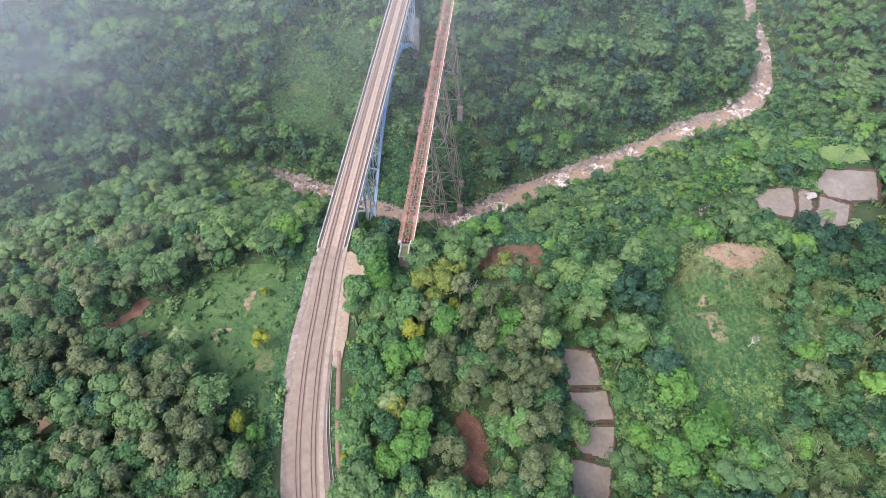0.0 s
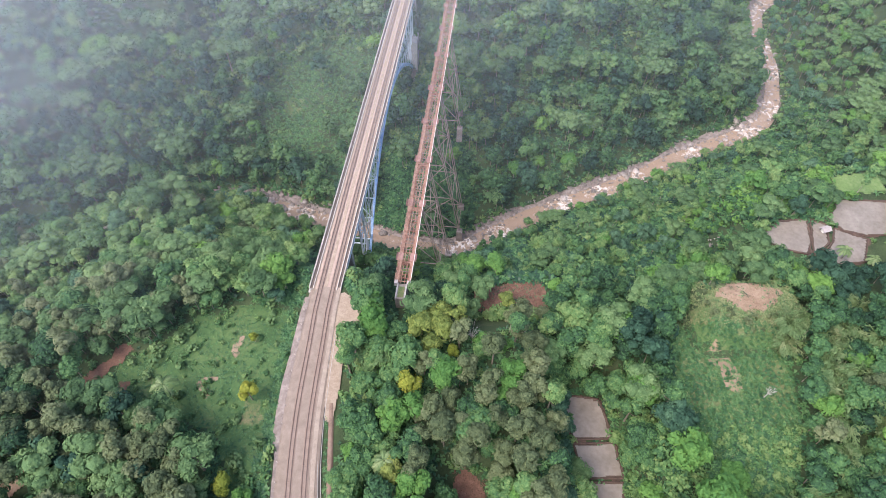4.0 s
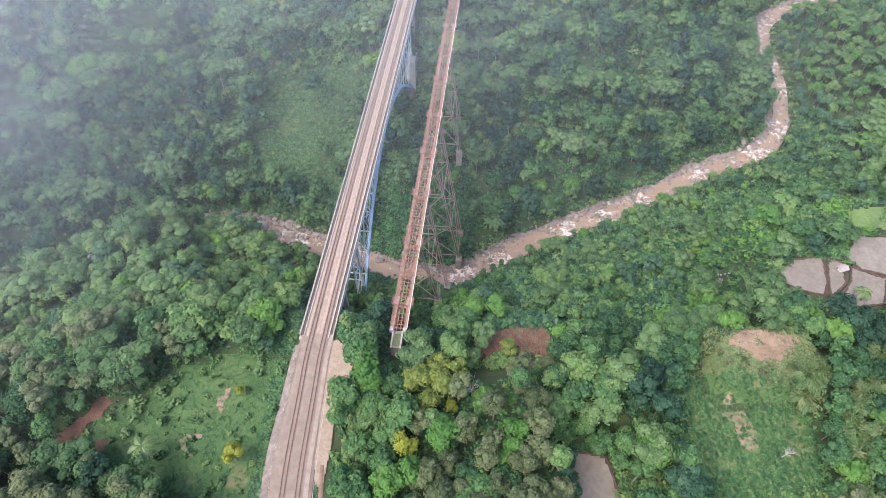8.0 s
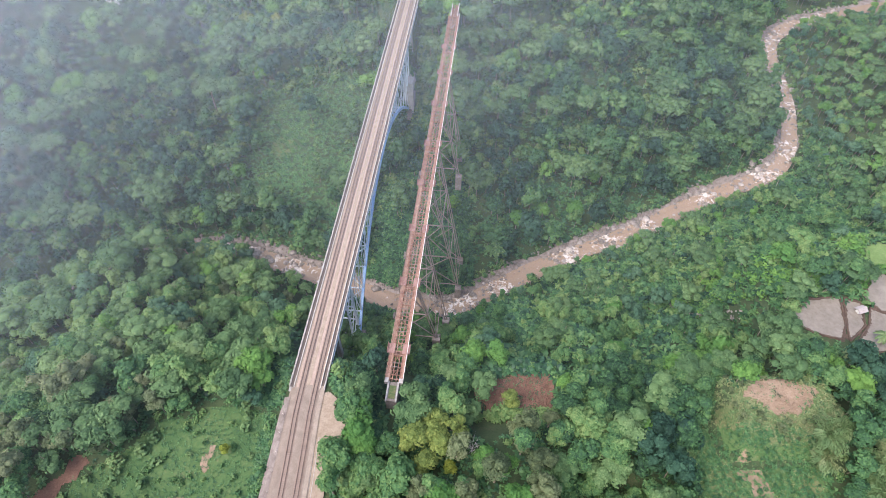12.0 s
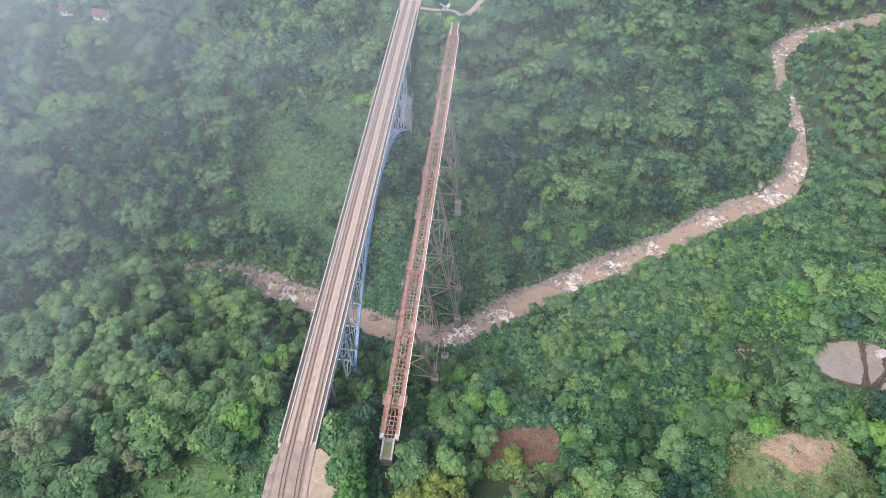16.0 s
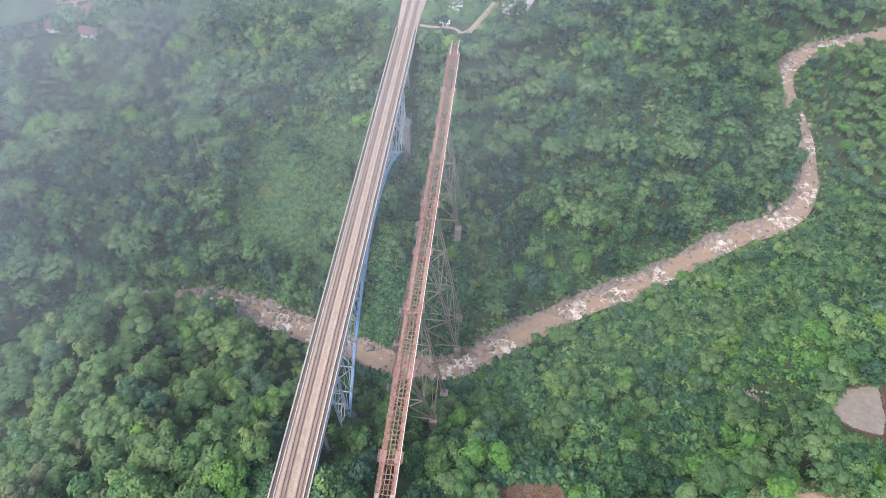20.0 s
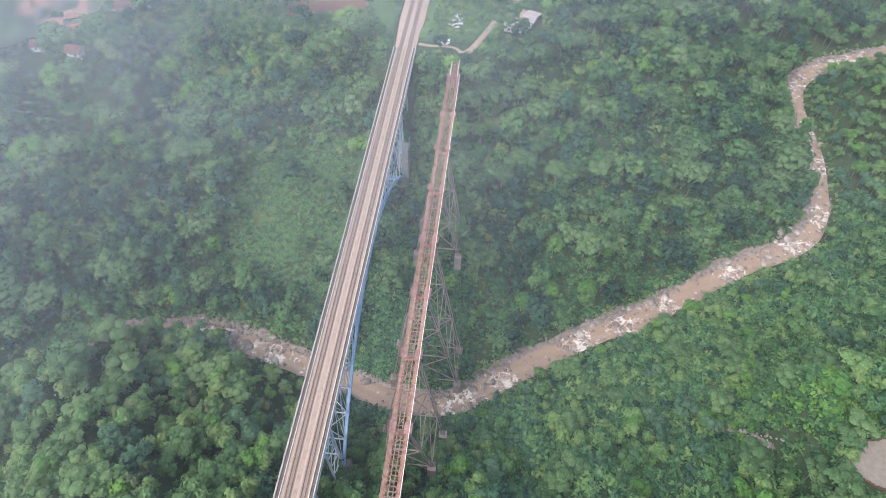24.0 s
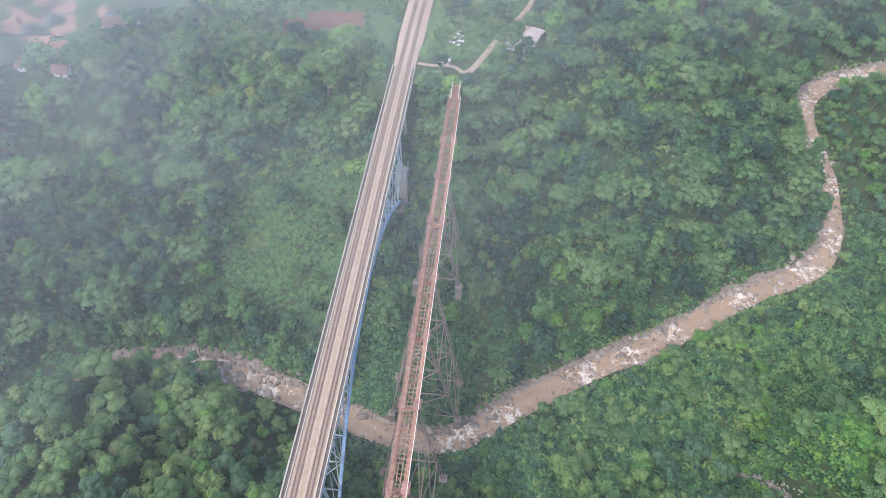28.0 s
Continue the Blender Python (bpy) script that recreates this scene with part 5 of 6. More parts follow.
bushes("old_abutment_bushes", "leafy shrubs crowding the old bridge ends", *spots(60, -24, -4, 112, 150, lambda x, y, d, s: s < 0), 43, 0.7, 1.3)


# ---- meadow, crops ----
def ground_spots(n, poly, seed):
    r = np.random.default_rng(seed)
    c = np.array(poly)
    x, y = r.uniform(c[:, 0].min(), c[:, 0].max(), n), r.uniform(c[:, 1].min(), c[:, 1].max(), n)
    ok = inside(x, y, poly)
    return x[ok], y[ok], height(x[ok], y[ok])


MEADOW = [(-100, 92), (-104, 104), (-92, 112), (-82, 122), (-62, 127), (-50, 124), (-49, 100), (-49, 70), (-58, 62), (-66, 80), (-80, 86)]
CROP = [(74, 114), (84, 128), (100, 124), (112, 118), (112, 100), (106, 80), (96, 66), (86, 60), (76, 74), (74, 92)]
leafy("meadow_tufts", "tall grass tufts in the meadow", *ground_spots(6500, MEADOW, 51), 0.42, 4, M_HERB, 52, upright=(0.6, 1.6), wide=0.22, tone=(0.25, 0.9))
bushes("meadow_bushes", "scattered low bushes in the meadow", *ground_spots(150, MEADOW, 53), 54, 0.3, 0.9, (0.1, 0.6))
bushes("meadow_shrubs", "pale green shrubs in the meadow", *ground_spots(46, MEADOW, 153), 154, 0.6, 1.7, (0.0, 0.5), M_PALE)
leafy("field_tufts", "weeds and grass in the vegetable field", *ground_spots(4200, CROP, 55), 0.5, 5, M_HERB, 56, upright=(0.6, 1.5), wide=0.25, tone=(0.5, 1.05))


def crop_rows():
    xs, ys = [], []
    for gx in np.arange(78, 114, 1.75):
        for gy in np.arange(76, 122, 1.25):
            if rng.uniform() < 0.86:
                xs.append(gx + rng.normal(0, 0.22))
                ys.append(gy + rng.normal(0, 0.2))
    x, y = np.array(xs), np.array(ys)
    ok = inside(x, y, CROP) & ~(inside(x, y, [(88, 112), (92, 116), (97, 112), (96, 100), (92, 92), (88, 96), (90, 104)]) & (rng.uniform(size=x.size) < 0.7)) & (wavy(x, y, 16, 77) > -0.75)
    bushes("vegetable_rows", "leafy green vegetable plants in rows", x[ok], y[ok], height(x[ok], y[ok]), 57, 0.42, 0.7, (0.15, 0.5), M_HERB)


crop_rows()


def clods(name, label, poly, n, seed, mat):
    r = np.random.default_rng(seed)
    x, y, h = ground_spots(n, poly, seed)
    s = r.uniform(0.12, 0.34, len(x))
    V = (CUBE_V[None] * s[:, None, None] * r.uniform(0.6, 1.4, (len(x), 1, 3)) + np.column_stack([x, y, h + 0.3])[:, None, :]).reshape(-1, 3)
    Q = (CUBE_Q[None] + 8 * np.arange(len(x))[:, None, None]).reshape(-1, 4)
    tagged(new(name, quad_mesh(name, V, Q, mat)), label, "soil", kind="stuff")


BROWN = [(12.5, 140), (37, 141), (38, 126), (13, 125)]
clods("soil_clods", "clods of dug brown soil", BROWN, 1500, 71, M_SOIL)
leafy("field_weeds", "sparse weeds on the dug field", *ground_spots(260, BROWN, 72), 0.6, 5, M_HERB, 73)
clods("clay_clods", "dry straw-coloured clay clods", [(94, 131), (100, 136), (110, 136), (119, 132), (112, 125), (103, 123.5)], 700, 74, M_CLAY)
leafy("clay_weeds", "sparse weeds round the clay clearing", *ground_spots(170, [(90, 128), (98, 139), (114, 139), (122, 131), (114, 122), (103, 121)], 75), 0.7, 5, M_HERB, 76)
VERGE = [(82, 126), (90, 137), (104, 143), (124, 139), (126, 124), (113, 115), (98, 115)]
leafy("dry_scrub", "dry yellow-green scrub round the clay clearing", *(lambda x, y, h: (lambda k: (x[k], y[k], h[k]))(~inside(x, y, [(94, 131), (100, 136), (110, 136), (119, 132), (112, 125), (103, 123.5)])))(*ground_spots(1500, VERGE, 231)), 0.8, 6, M_BAMBOO, 232, upright=(0.4, 1.4), wide=0.18, tone=(0.35, 1.0))
bushes("verge_shrubs", "low olive shrubs round the clay clearing", *(lambda x, y, h: (lambda k: (x[k], y[k], h[k]))(~inside(x, y, [(92, 131), (100, 138), (112, 138), (122, 132), (112, 123), (102, 121)])))(*ground_spots(110, VERGE, 233)), 234, 0.4, 1.2, (0.0, 0.4), M_OLIVE)
leafy("field_grass", "yellow-green grass between the vegetable rows", *ground_spots(2600, CROP, 235), 0.45, 4, M_BAMBOO, 236, upright=(0.5, 1.4), wide=0.2, tone=(0.35, 0.95))
leafy("bridge_end_bananas", "banana plants beside the arch bridge's end", *ground_spots(260, [(-33, 133), (-27, 126), (-24, 150), (-31, 158)], 237), 1.6, 7, M_HERB, 238, tone=(0.2, 0.85))
bushes("bridge_end_shrubs", "leafy shrubs beside the arch bridge's end", *ground_spots(90, [(-32, 136), (-26, 128), (-22, 156), (-30, 160)], 239), 240, 0.5, 1.3, (0.0, 0.4))
leafy("bridge_end_weeds", "leafy weeds below the arch bridge's end", *ground_spots(420, [(-62, 126), (-47, 126), (-45, 152), (-58, 156)], 241), 1.3, 6, M_HERB, 242, tone=(0.2, 0.85))
clods("soil_clods", "reddish soil clods among trees", [(3, 73), (13, 70), (14, 50), (5.5, 50)], 700, 77, M_SOIL)
clods("soil_clods", "ploughed red clods on the far field", [(-82, 412), (-37, 412), (-39, 396), (-79, 390)], 900, 78, M_SOIL)
leafy("tall_crop", "dense dark green crop leaves beside the field", *ground_spots(1400, [(84, 76), (94, 74), (92, 58), (86, 46), (78, 46), (80, 60)], 58), 0.9, 6, M_HERB, 59)
leafy("young_crop", "young leafy crop beyond the bridge", *ground_spots(700, [(-36, 408), (-25, 408), (-23, 376), (-33, 380)], 60), 0.6, 5, M_HERB, 61, tone=(0.4, 1.0))
leafy("verge_weeds", "weeds along the railway bank", *ground_spots(900, [(-52, 130), (-48, 130), (-48.5, 40), (-53, 40)], 62), 0.8, 5, M_HERB, 63, upright=(0.5, 1.4), tone=(0.3, 0.95))
leafy("verge_weeds", "weeds between the drain and the foot path", *ground_spots(420, [(-34.4, 86), (-33.4, 86), (-30.9, 60), (-28, 42), (-29.4, 42), (-32.2, 60)], 64), 0.6, 5, M_HERB, 65, upright=(0.5, 1.4), tone=(0.3, 0.95))


# ---- trees that stand out ----
for x, y, s in YELLOWS:
    plant("yellow", x, y, level(x, y), s, rng.uniform(0, 360), int(rng.integers(VARIANTS)), "yellow-leaved tree standing out among green trees")
for x, y, s in GOLDEN:
    plant("golden", x, y, level(x, y), s, rng.uniform(0, 360), int(rng.integers(VARIANTS)))
for x, y, s in LAYERED:
    plant("pale", x, y, level(x, y), s, rng.uniform(0, 360), int(rng.integers(VARIANTS)), "wide pale green tree with a flat layered crown")
for x, y, s in FRESH:
    plant("fresh", x, y, level(x, y), s, rng.uniform(0, 360), int(rng.integers(VARIANTS)), "bright fresh green leafy tree")


def palm(x, y, high, frond, seed):
    r = np.random.default_rng(seed)
    t = thing("coconut_palm", pose(x, y, level(x, y), 0, 0, r.uniform(0, 360)), "coconut palm with pale arching fronds", "palm tree", "palms")
    lean = r.uniform(-1.2, 1.2)
    part("trunk", Shape().tube([(0, 0, -1), (lean * 0.1, 0, high * 0.4), (lean * 0.5, 0, high * 0.75), (lean, 0, high)], [0.24, 0.2, 0.17, 0.14], 7), M_BARK, t, smooth=True)
    for k in range(12):
        a = k * 2.4 + r.uniform(-0.2, 0.2)
        rise = r.uniform(0.1, 1.1)
        s = Shape()
        spine = []
        for u in (k2 / 8 for k2 in range(9)):
            d = frond * u * (1 - 0.12 * u)
            spine.append(Vector((lean + math.cos(a) * d, math.sin(a) * d, high + frond * (rise * u - (0.55 + rise * 0.7) * u * u))))
        s.tube(spine, [0.05 * (1 - 0.8 * u) + 0.01 for u in np.linspace(0, 1, 9)], 4)
        sd = Vector((-math.sin(a), math.cos(a), 0))
        for i in range(1, 8):
            for j in (0.0, 0.5):
                p = spine[i] + (spine[i + 1] - spine[i]) * j
                ln = frond * 0.13 * math.sin(math.pi * min(1, (i + j) / 8.2)) + 0.2
                fw = (spine[i + 1] - spine[i]).normalized()
                for q in (-1, 1):
                    e = p + sd * q * ln + fw * ln * 0.45 - Vector((0, 0, ln * 0.4))
                    n = len(s.v)
                    s.v += [tuple(p - fw * 0.15), tuple(p + fw * 0.15), tuple(e + fw * 0.07), tuple(e - fw * 0.07)]
                    s.f.append((n, n + 1, n + 2, n + 3))
        part("frond", s, M_FROND, t)


for i, (x, y, hgt, fr) in enumerate(PALMS):
    palm(x, y, hgt, fr, 70 + i)


def bare_tree(x, y, high, seed, label):
    r = np.random.default_rng(seed)
    t = thing("bare_tree", pose(x, y, level(x, y), 0, 0, r.uniform(0, 360)), label, "tree", "bare trees")
    fork = Vector((0.3, 0.1, high * 0.4))
    part("trunk", Shape().tube([(0, 0, -1), (0.1, 0, high * 0.2), fork], [0.22, 0.17, 0.13], 6), M_DEADWOOD, t)
    for k in range(9):
        a, u = k * 2.4, r.uniform(0.5, 1)
        tip = fork + Vector((math.cos(a) * high * 0.32 * u, math.sin(a) * high * 0.32 * u, high * r.uniform(0.3, 0.6)))
        mid = fork + (tip - fork) * 0.5 + Vector((0, 0, -0.2))
        s = Shape().tube([fork, mid, tip], [0.09, 0.06, 0.02], 5)
        for j in range(5):
            b = r.uniform(0, 6.28)
            st = mid + (tip - mid) * r.uniform(0, 0.9)
            s.tube([st, st + Vector((math.cos(b), math.sin(b), r.uniform(0.2, 1))) * high * 0.13], [0.035, 0.012], 4)
        part("branch", s, M_DEADWOOD, t)


bare_tree(10.1, 112.2, 10, 81, "grey leafless tree among green crowns")
bare_tree(100, 94, 6, 82, "bleached leafless tree beside the vegetable field")


# ---- bamboo ----
def bamboo(x, y, seed, size):
    r = np.random.default_rng(seed)
    t = thing("bamboo_clump", pose(x, y, level(x, y)), "feathery bamboo clump with drooping culms", "bamboo", "bamboo clumps")
    cul, V, Q, T, n0 = Shape(), [], [], [], 0
    for k in range(26):
        a, reach, hi = r.uniform(0, 6.28), size * r.uniform(1.6, 5.2), size * r.uniform(6, 9.5)
        o = Vector((math.cos(a) * 0.7, math.sin(a) * 0.7, 0))
        pts = [o + Vector((math.cos(a) * reach * u ** 2, math.sin(a) * reach * u ** 2, hi * (1.35 * u - 0.5 * u ** 3))) for u in (0, 0.3, 0.55, 0.75, 0.9, 1.0)]
        cul.tube([pts[0] - Vector((0, 0, 0.8))] + pts[1:], [0.06, 0.055, 0.045, 0.035, 0.02, 0.01], 4)
        m = 64
        u = r.uniform(0.35, 1.0, m)
        c = np.array([np.interp(u, (0, 0.3, 0.55, 0.75, 0.9, 1.0), [p[i] for p in pts]) for i in range(3)]).T + r.normal(size=(m, 3)) * 0.45 * size
        # long leaves that stream outwards and down along the culm
        fall = unit(np.array([math.cos(a) * 0.8, math.sin(a) * 0.8, -0.45]) + r.normal(size=(m, 3)) * 0.32)
        b = unit(np.cross(np.array([0, 0, 1.0]), fall) + r.normal(size=(m, 3)) * 0.25)
        ln = size * r.uniform(0.55, 1.05, (m, 1))
        v = np.stack([c - fall * ln * 0.5, c + b * ln * 0.2, c + fall * ln, c - b * ln * 0.2], 1).reshape(-1, 3)
        q = np.arange(4 * m).reshape(-1, 4)
        V.append(v), Q.append(q + n0)
        T.append(np.repeat(0.35 + r.uniform(-0.2, 0.3) + r.uniform(-0.06, 0.06, m), 4))
        n0 += len(v)
    part("culms", cul, M_CULM, t)
    part("foliage", quad_mesh("foliage", np.vstack(V), np.vstack(Q), M_BAMBOO, np.concatenate(T)), None, t)


for i, (x, y) in enumerate(BAMBOO):
    bamboo(x, y, 90 + i, rng.uniform(0.85, 1.15))
for i, (x, y) in enumerate(((24, 352), (30, 345), (18, 348), (27, 337), (-135, 330), (-128, 338), (36, 335))):
    bamboo(x, y, 130 + i, rng.uniform(0.9, 1.2))


# ---- river boulders ----
def boulder_mesh(seed, sides=10, rings=6):
    r = np.random.default_rng(seed)
    s = Shape()
    ax = [r.normal(size=3) for _ in range(5)]
    ph = r.uniform(0, 6.28, 5)
    rows = []
    for i in range(rings + 1):
        th = math.pi * i / rings
        row = []
        for k in range(sides + 1):
            a = 2 * math.pi * (k % sides) / sides
            d = np.array([math.sin(th) * math.cos(a), math.sin(th) * math.sin(a), math.cos(th)])
            b = 1 + 0.16 * sum(math.sin(2.2 * d.dot(v) + p) for v, p in zip(ax, ph)) / 1.6
            row.append(tuple(d * b * np.array([1, 0.8, 0.6])))
        rows.append(row)
    return s.strip(rows).mesh("river_boulder", M_ROCK, True)


BOULDERS = [boulder_mesh(i) for i in range(8)]
gr = np.gradient(RIV[:, :2], axis=0)
gr /= np.hypot(gr[:, 0], gr[:, 1])[:, None]
seg = [i for i in range(len(RIV)) if -150 < RIV[i, 0] < 300]
weights = np.array([0.5 + 3.5 * rapid(RIV[i, 0], RIV[i, 1]) for i in seg])
pick = rng.choice(seg, 290, p=weights / weights.sum())
for i in pick:
    w = float(np.clip(rng.normal(1.4, 3.4), -5.8, 7.2))
    size = float(np.clip(rng.lognormal(0.05, 0.45), 0.4, 2.4))
    x, y = RIV[i, 0] - gr[i, 1] * w + rng.uniform(-2, 2), RIV[i, 1] + gr[i, 0] * w + rng.uniform(-2, 2)
    z = max(level(x, y), RIV[i, 2] - 0.3)
    ob = new("river_boulder", BOULDERS[int(rng.integers(8))])
    ob.matrix_world = pose(x, y, z + size * 0.12, rng.uniform(-15, 15), rng.uniform(-15, 15), rng.uniform(0, 360)) @ Matrix.Diagonal((size, size, size, 1))
    tagged(ob, "grey-brown rounded boulder in the muddy river", "boulder", "river boulders")


def stones(name, label, n, seed, lo, hi, place):
    """Loose rounded stones joined into one bed."""
    r = np.random.default_rng(seed)
    x, y, z = place(r, n)
    s = r.uniform(lo, hi, n) * r.uniform(0.5, 1.0, n)
    v = BALL_V[None] * r.uniform(0.75, 1.2, (n, 26, 1)) * s[:, None, None] * r.uniform(0.65, 1.25, (n, 1, 3))
    V = (v + np.column_stack([x, y, z + s * 0.15])[:, None, :]).reshape(-1, 3)
    Q = (BALL_Q[None] + 26 * np.arange(n)[:, None, None]).reshape(-1, 4)
    tagged(new(name, quad_mesh(name, V, Q, M_ROCK)), label, "stones", kind="stuff")


def by_river(r, n, lo=2.2, hi=8.2):
    i = r.choice(seg, n, p=(weights + 0.7) / (weights + 0.7).sum())
    w = np.where(r.uniform(size=n) < 0.68, r.uniform(lo, hi, n), -r.uniform(3.0, 6.6, n))
    x, y = RIV[i, 0] - gr[i, 1] * w + r.uniform(-2, 2, n), RIV[i, 1] + gr[i, 0] * w + r.uniform(-2, 2, n)
    return x, y, np.maximum(height(x, y) + 0.1, RIV[i, 2] - 0.2)


def by_stream(r, n):
    x, y = r.uniform(103, 121, n), r.uniform(173, 202, n)
    for k in range(n):
        while not inside(x[k:k + 1], y[k:k + 1], STREAM)[0]:
            x[k], y[k] = r.uniform(103, 121), r.uniform(173, 202)
    return x, y, height(x, y) + 0.45


stones("river_stones", "loose grey-brown stones along the river banks and rapids", 2400, 5, 0.3, 1.15, by_river)
stones("stream_stones", "pale stones filling a small stream bed", 170, 6, 0.3, 1.0, by_stream)


# ---- drain, posts and earth shoulder along the railway ----
DRAIN = smooth_line(np.array([(-34.7, 116, RAIL_Z - 0.35), (-34.9, 102, RAIL_Z - 0.35), (-35.1, 86, RAIL_Z - 0.4), (-34.6, 75, RAIL_Z - 0.4), (-33.7, 66, RAIL_Z - 0.4), (-32.3, 57.7, RAIL_Z - 0.4), (-29.6, 45, RAIL_Z - 0.4), (-25, 28, RAIL_Z - 0.4)], float), 1.5)
dr = thing("line_side_drain", Matrix(), "concrete drain channel along the railway, dark inside", "drain")
for o in (-0.45, 0.45):
    part("drain_wall", section(DRAIN, [(o - 0.07, -0.6), (o - 0.07, 0.24), (o + 0.07, 0.24), (o + 0.07, -0.6)]), M_CONCRETE, dr)
# floor strip much darker than the drain walls
part("drain_bed", section(DRAIN, [(-0.34, 0.04), (0.34, 0.04)]), M_DARK, dr)
shoulder = TRACK[(TRACK[:, 1] > 25) & (TRACK[:, 1] < 129)]
tagged(new("earth_shoulder", section(shoulder, [(-8.6, -1.3), (-7.4, -0.8), (-6.8, -0.5), (-6.0, -0.24)], np.interp(shoulder[:, 1], [96, 128], [1.0, 0.82])).mesh("earth_shoulder", M_BANK, True)), "bare reddish earth shoulder beside the ballast", "shoulder", kind="structure")
for i in range(14):
    y = 50 + i * 5.6
    x = float(np.interp(y, TRACK[:, 1], TRACK[:, 0])) - 5.9
    pst = thing("marker_post", pose(x, y, RAIL_Z - 0.15), "short white concrete marker post beside the track", "post", "marker posts")
    part("shaft", Shape().box((0, 0, 0.25), (0.14, 0.14, 0.9)), M_PARAPET, pst)
    part("cap", Shape().box((0, 0, 0.74), (0.18, 0.18, 0.08)), M_PARAPET, pst)


# ---- houses ----
def house(x, y, w, d, turn, roof_mat, label, wall=2.8, rise=1.9, windows=2):
    z = level(x, y)
    t = thing("house", pose(x, y, z, 0, 0, turn), label, "house", "village houses")
    part("wall", Shape().box((0, 0, wall / 2 - 0.6), (w, d, wall + 1.2)), M_PLASTER, t)
    ov = 0.7
    e, hw, hd = wall, w / 2 + ov, d / 2 + ov
    for s in (-1, 1):
        n = 7
        for k in range(n):
            y0, y1 = s * hd * (1 - k / n) , s * hd * (1 - (k + 1) / n)
            z0, z1 = e - 0.3 + (rise + 0.3) * k / n, e - 0.3 + (rise + 0.3) * (k + 1) / n
            m = (y0 + y1) / 2, (z0 + z1) / 2
            ang = math.atan2(z1 - z0, abs(y1 - y0))
            part("roof_course", Shape().box((0, m[0], m[1]), (2 * hw, math.hypot(y1 - y0, z1 - z0) * 1.1, 0.12), Matrix.Rotation(-s * (ang - 0.07), 3, "X")), roof_mat, t, "clay tile course" if roof_mat is M_TILE else "")
    part("ridge", Shape().box((0, 0, e + rise + 0.06), (2 * hw, 0.4, 0.2)), roof_mat, t)
    for s in (-1, 1):
        g = Shape()
        g.v = [(s * w / 2, -d / 2, wall), (s * w / 2, d / 2, wall), (s * w / 2, 0, wall + rise - 0.15), (s * (w / 2 - 0.2), -d / 2, wall), (s * (w / 2 - 0.2), d / 2, wall), (s * (w / 2 - 0.2), 0, wall + rise - 0.15)]
        g.f = [(0, 1, 2), (5, 4, 3), (0, 2, 5, 3), (1, 4, 5, 2)]
        part("gable", g, M_PLASTER, t)
    for k in range(windows):
        u = (k + 0.5) / windows - 0.5
        wn_ = part("window", Shape().box((u * w * 0.8, -d / 2 - 0.02, 1.5), (1.1, 0.08, 1.0)), M_PARAPET, t)
        part("pane", Shape().box((u * w * 0.8, -d / 2 - 0.05, 1.5), (0.9, 0.06, 0.8)), M_WINDOW, wn_)
    part("door", Shape().box((w * 0.05, -d / 2 - 0.03, 1.0), (0.9, 0.08, 2.0)), M_BARK, t)
    return t


for x, y, w, d, a in ((-219, 403, 10, 8, 10), (-206, 401, 10, 7, -8), (-194, 411, 12, 9, 4), (-178, 407, 11, 8, -14), (-157, 404, 9, 7, 6), (-196, 362, 6, 5, 12), (-177, 358, 6, 5, -10), (-187, 374, 11, 9, 20), (-214, 391, 9, 7, -6), (-228, 412, 10, 8, 2), (-206, 414, 10, 7, 8), (-170, 420, 11, 8, -4),
                      (-198, 379, 13, 9, 4), (-223, 398, 12, 8, 14), (-182, 398, 11, 8, -6), (-167, 398, 10, 7, 10), (-232, 386, 10, 8, -10), (-240, 402, 12, 9, 6), (-188, 390, 9, 7, 24)):
    house(x, y, w * 1.15, d * 1.15, a, M_TILE, "small house with a faded red clay tile roof")
house(38.5, 381, 9, 6, -18, M_TINROOF, "low house with a grey-pink sheet roof beside a dirt road", rise=1.2)
house(47.5, 388, 6, 12, -28, M_TINROOF, "low wing with a grey-pink sheet roof beside a dirt road", rise=1.2)
house(150.5, 166, 2.4, 1.5, 18, M_TINROOF, "tiny white-walled hut among flooded ponds", wall=1.8, rise=0.5, windows=1)
house(2.8, 367.4, 4.2, 2.2, -4, M_TARP, "small white-roofed shed beside a dirt path", wall=2.0, rise=0.5, windows=1)


def tarp(x, y, size, turn, seed):
    r = np.random.default_rng(seed)
    rows = [[(size * (i / 8 - 0.5), size * 0.7 * (j / 6 - 0.5), 0.5 + 0.35 * math.sin(i * 1.3 + seed) * math.cos(j * 1.1) + r.uniform(-0.12, 0.12)) for i in range(9)] for j in range(7)]
    ob = new("plastic_sheet", Shape().strip(rows).mesh("plastic_sheet", M_TARP, False))
    md = ob.modifiers.new("thickness", "SOLIDIFY")
    md.thickness = 0.05
    ob.matrix_world = pose(x, y, level(x, y), 0, 0, turn)
    tagged(ob, "crumpled white plastic sheet on the grass", "plastic sheet", "plastic sheets")


for i, (x, y, s, a) in enumerate(((8.8, 388, 4.2, 10), (11, 390.5, 3.8, 60), (6.6, 387, 3.4, -30), (9, 392, 3.0, 20), (11.6, 388, 3.2, 80), (9.6, 385.6, 2.6, 40), (7.2, 390, 3.2, -60), (10.4, 393.6, 2.2, 5))):
    tarp(x, y, s, a, i)

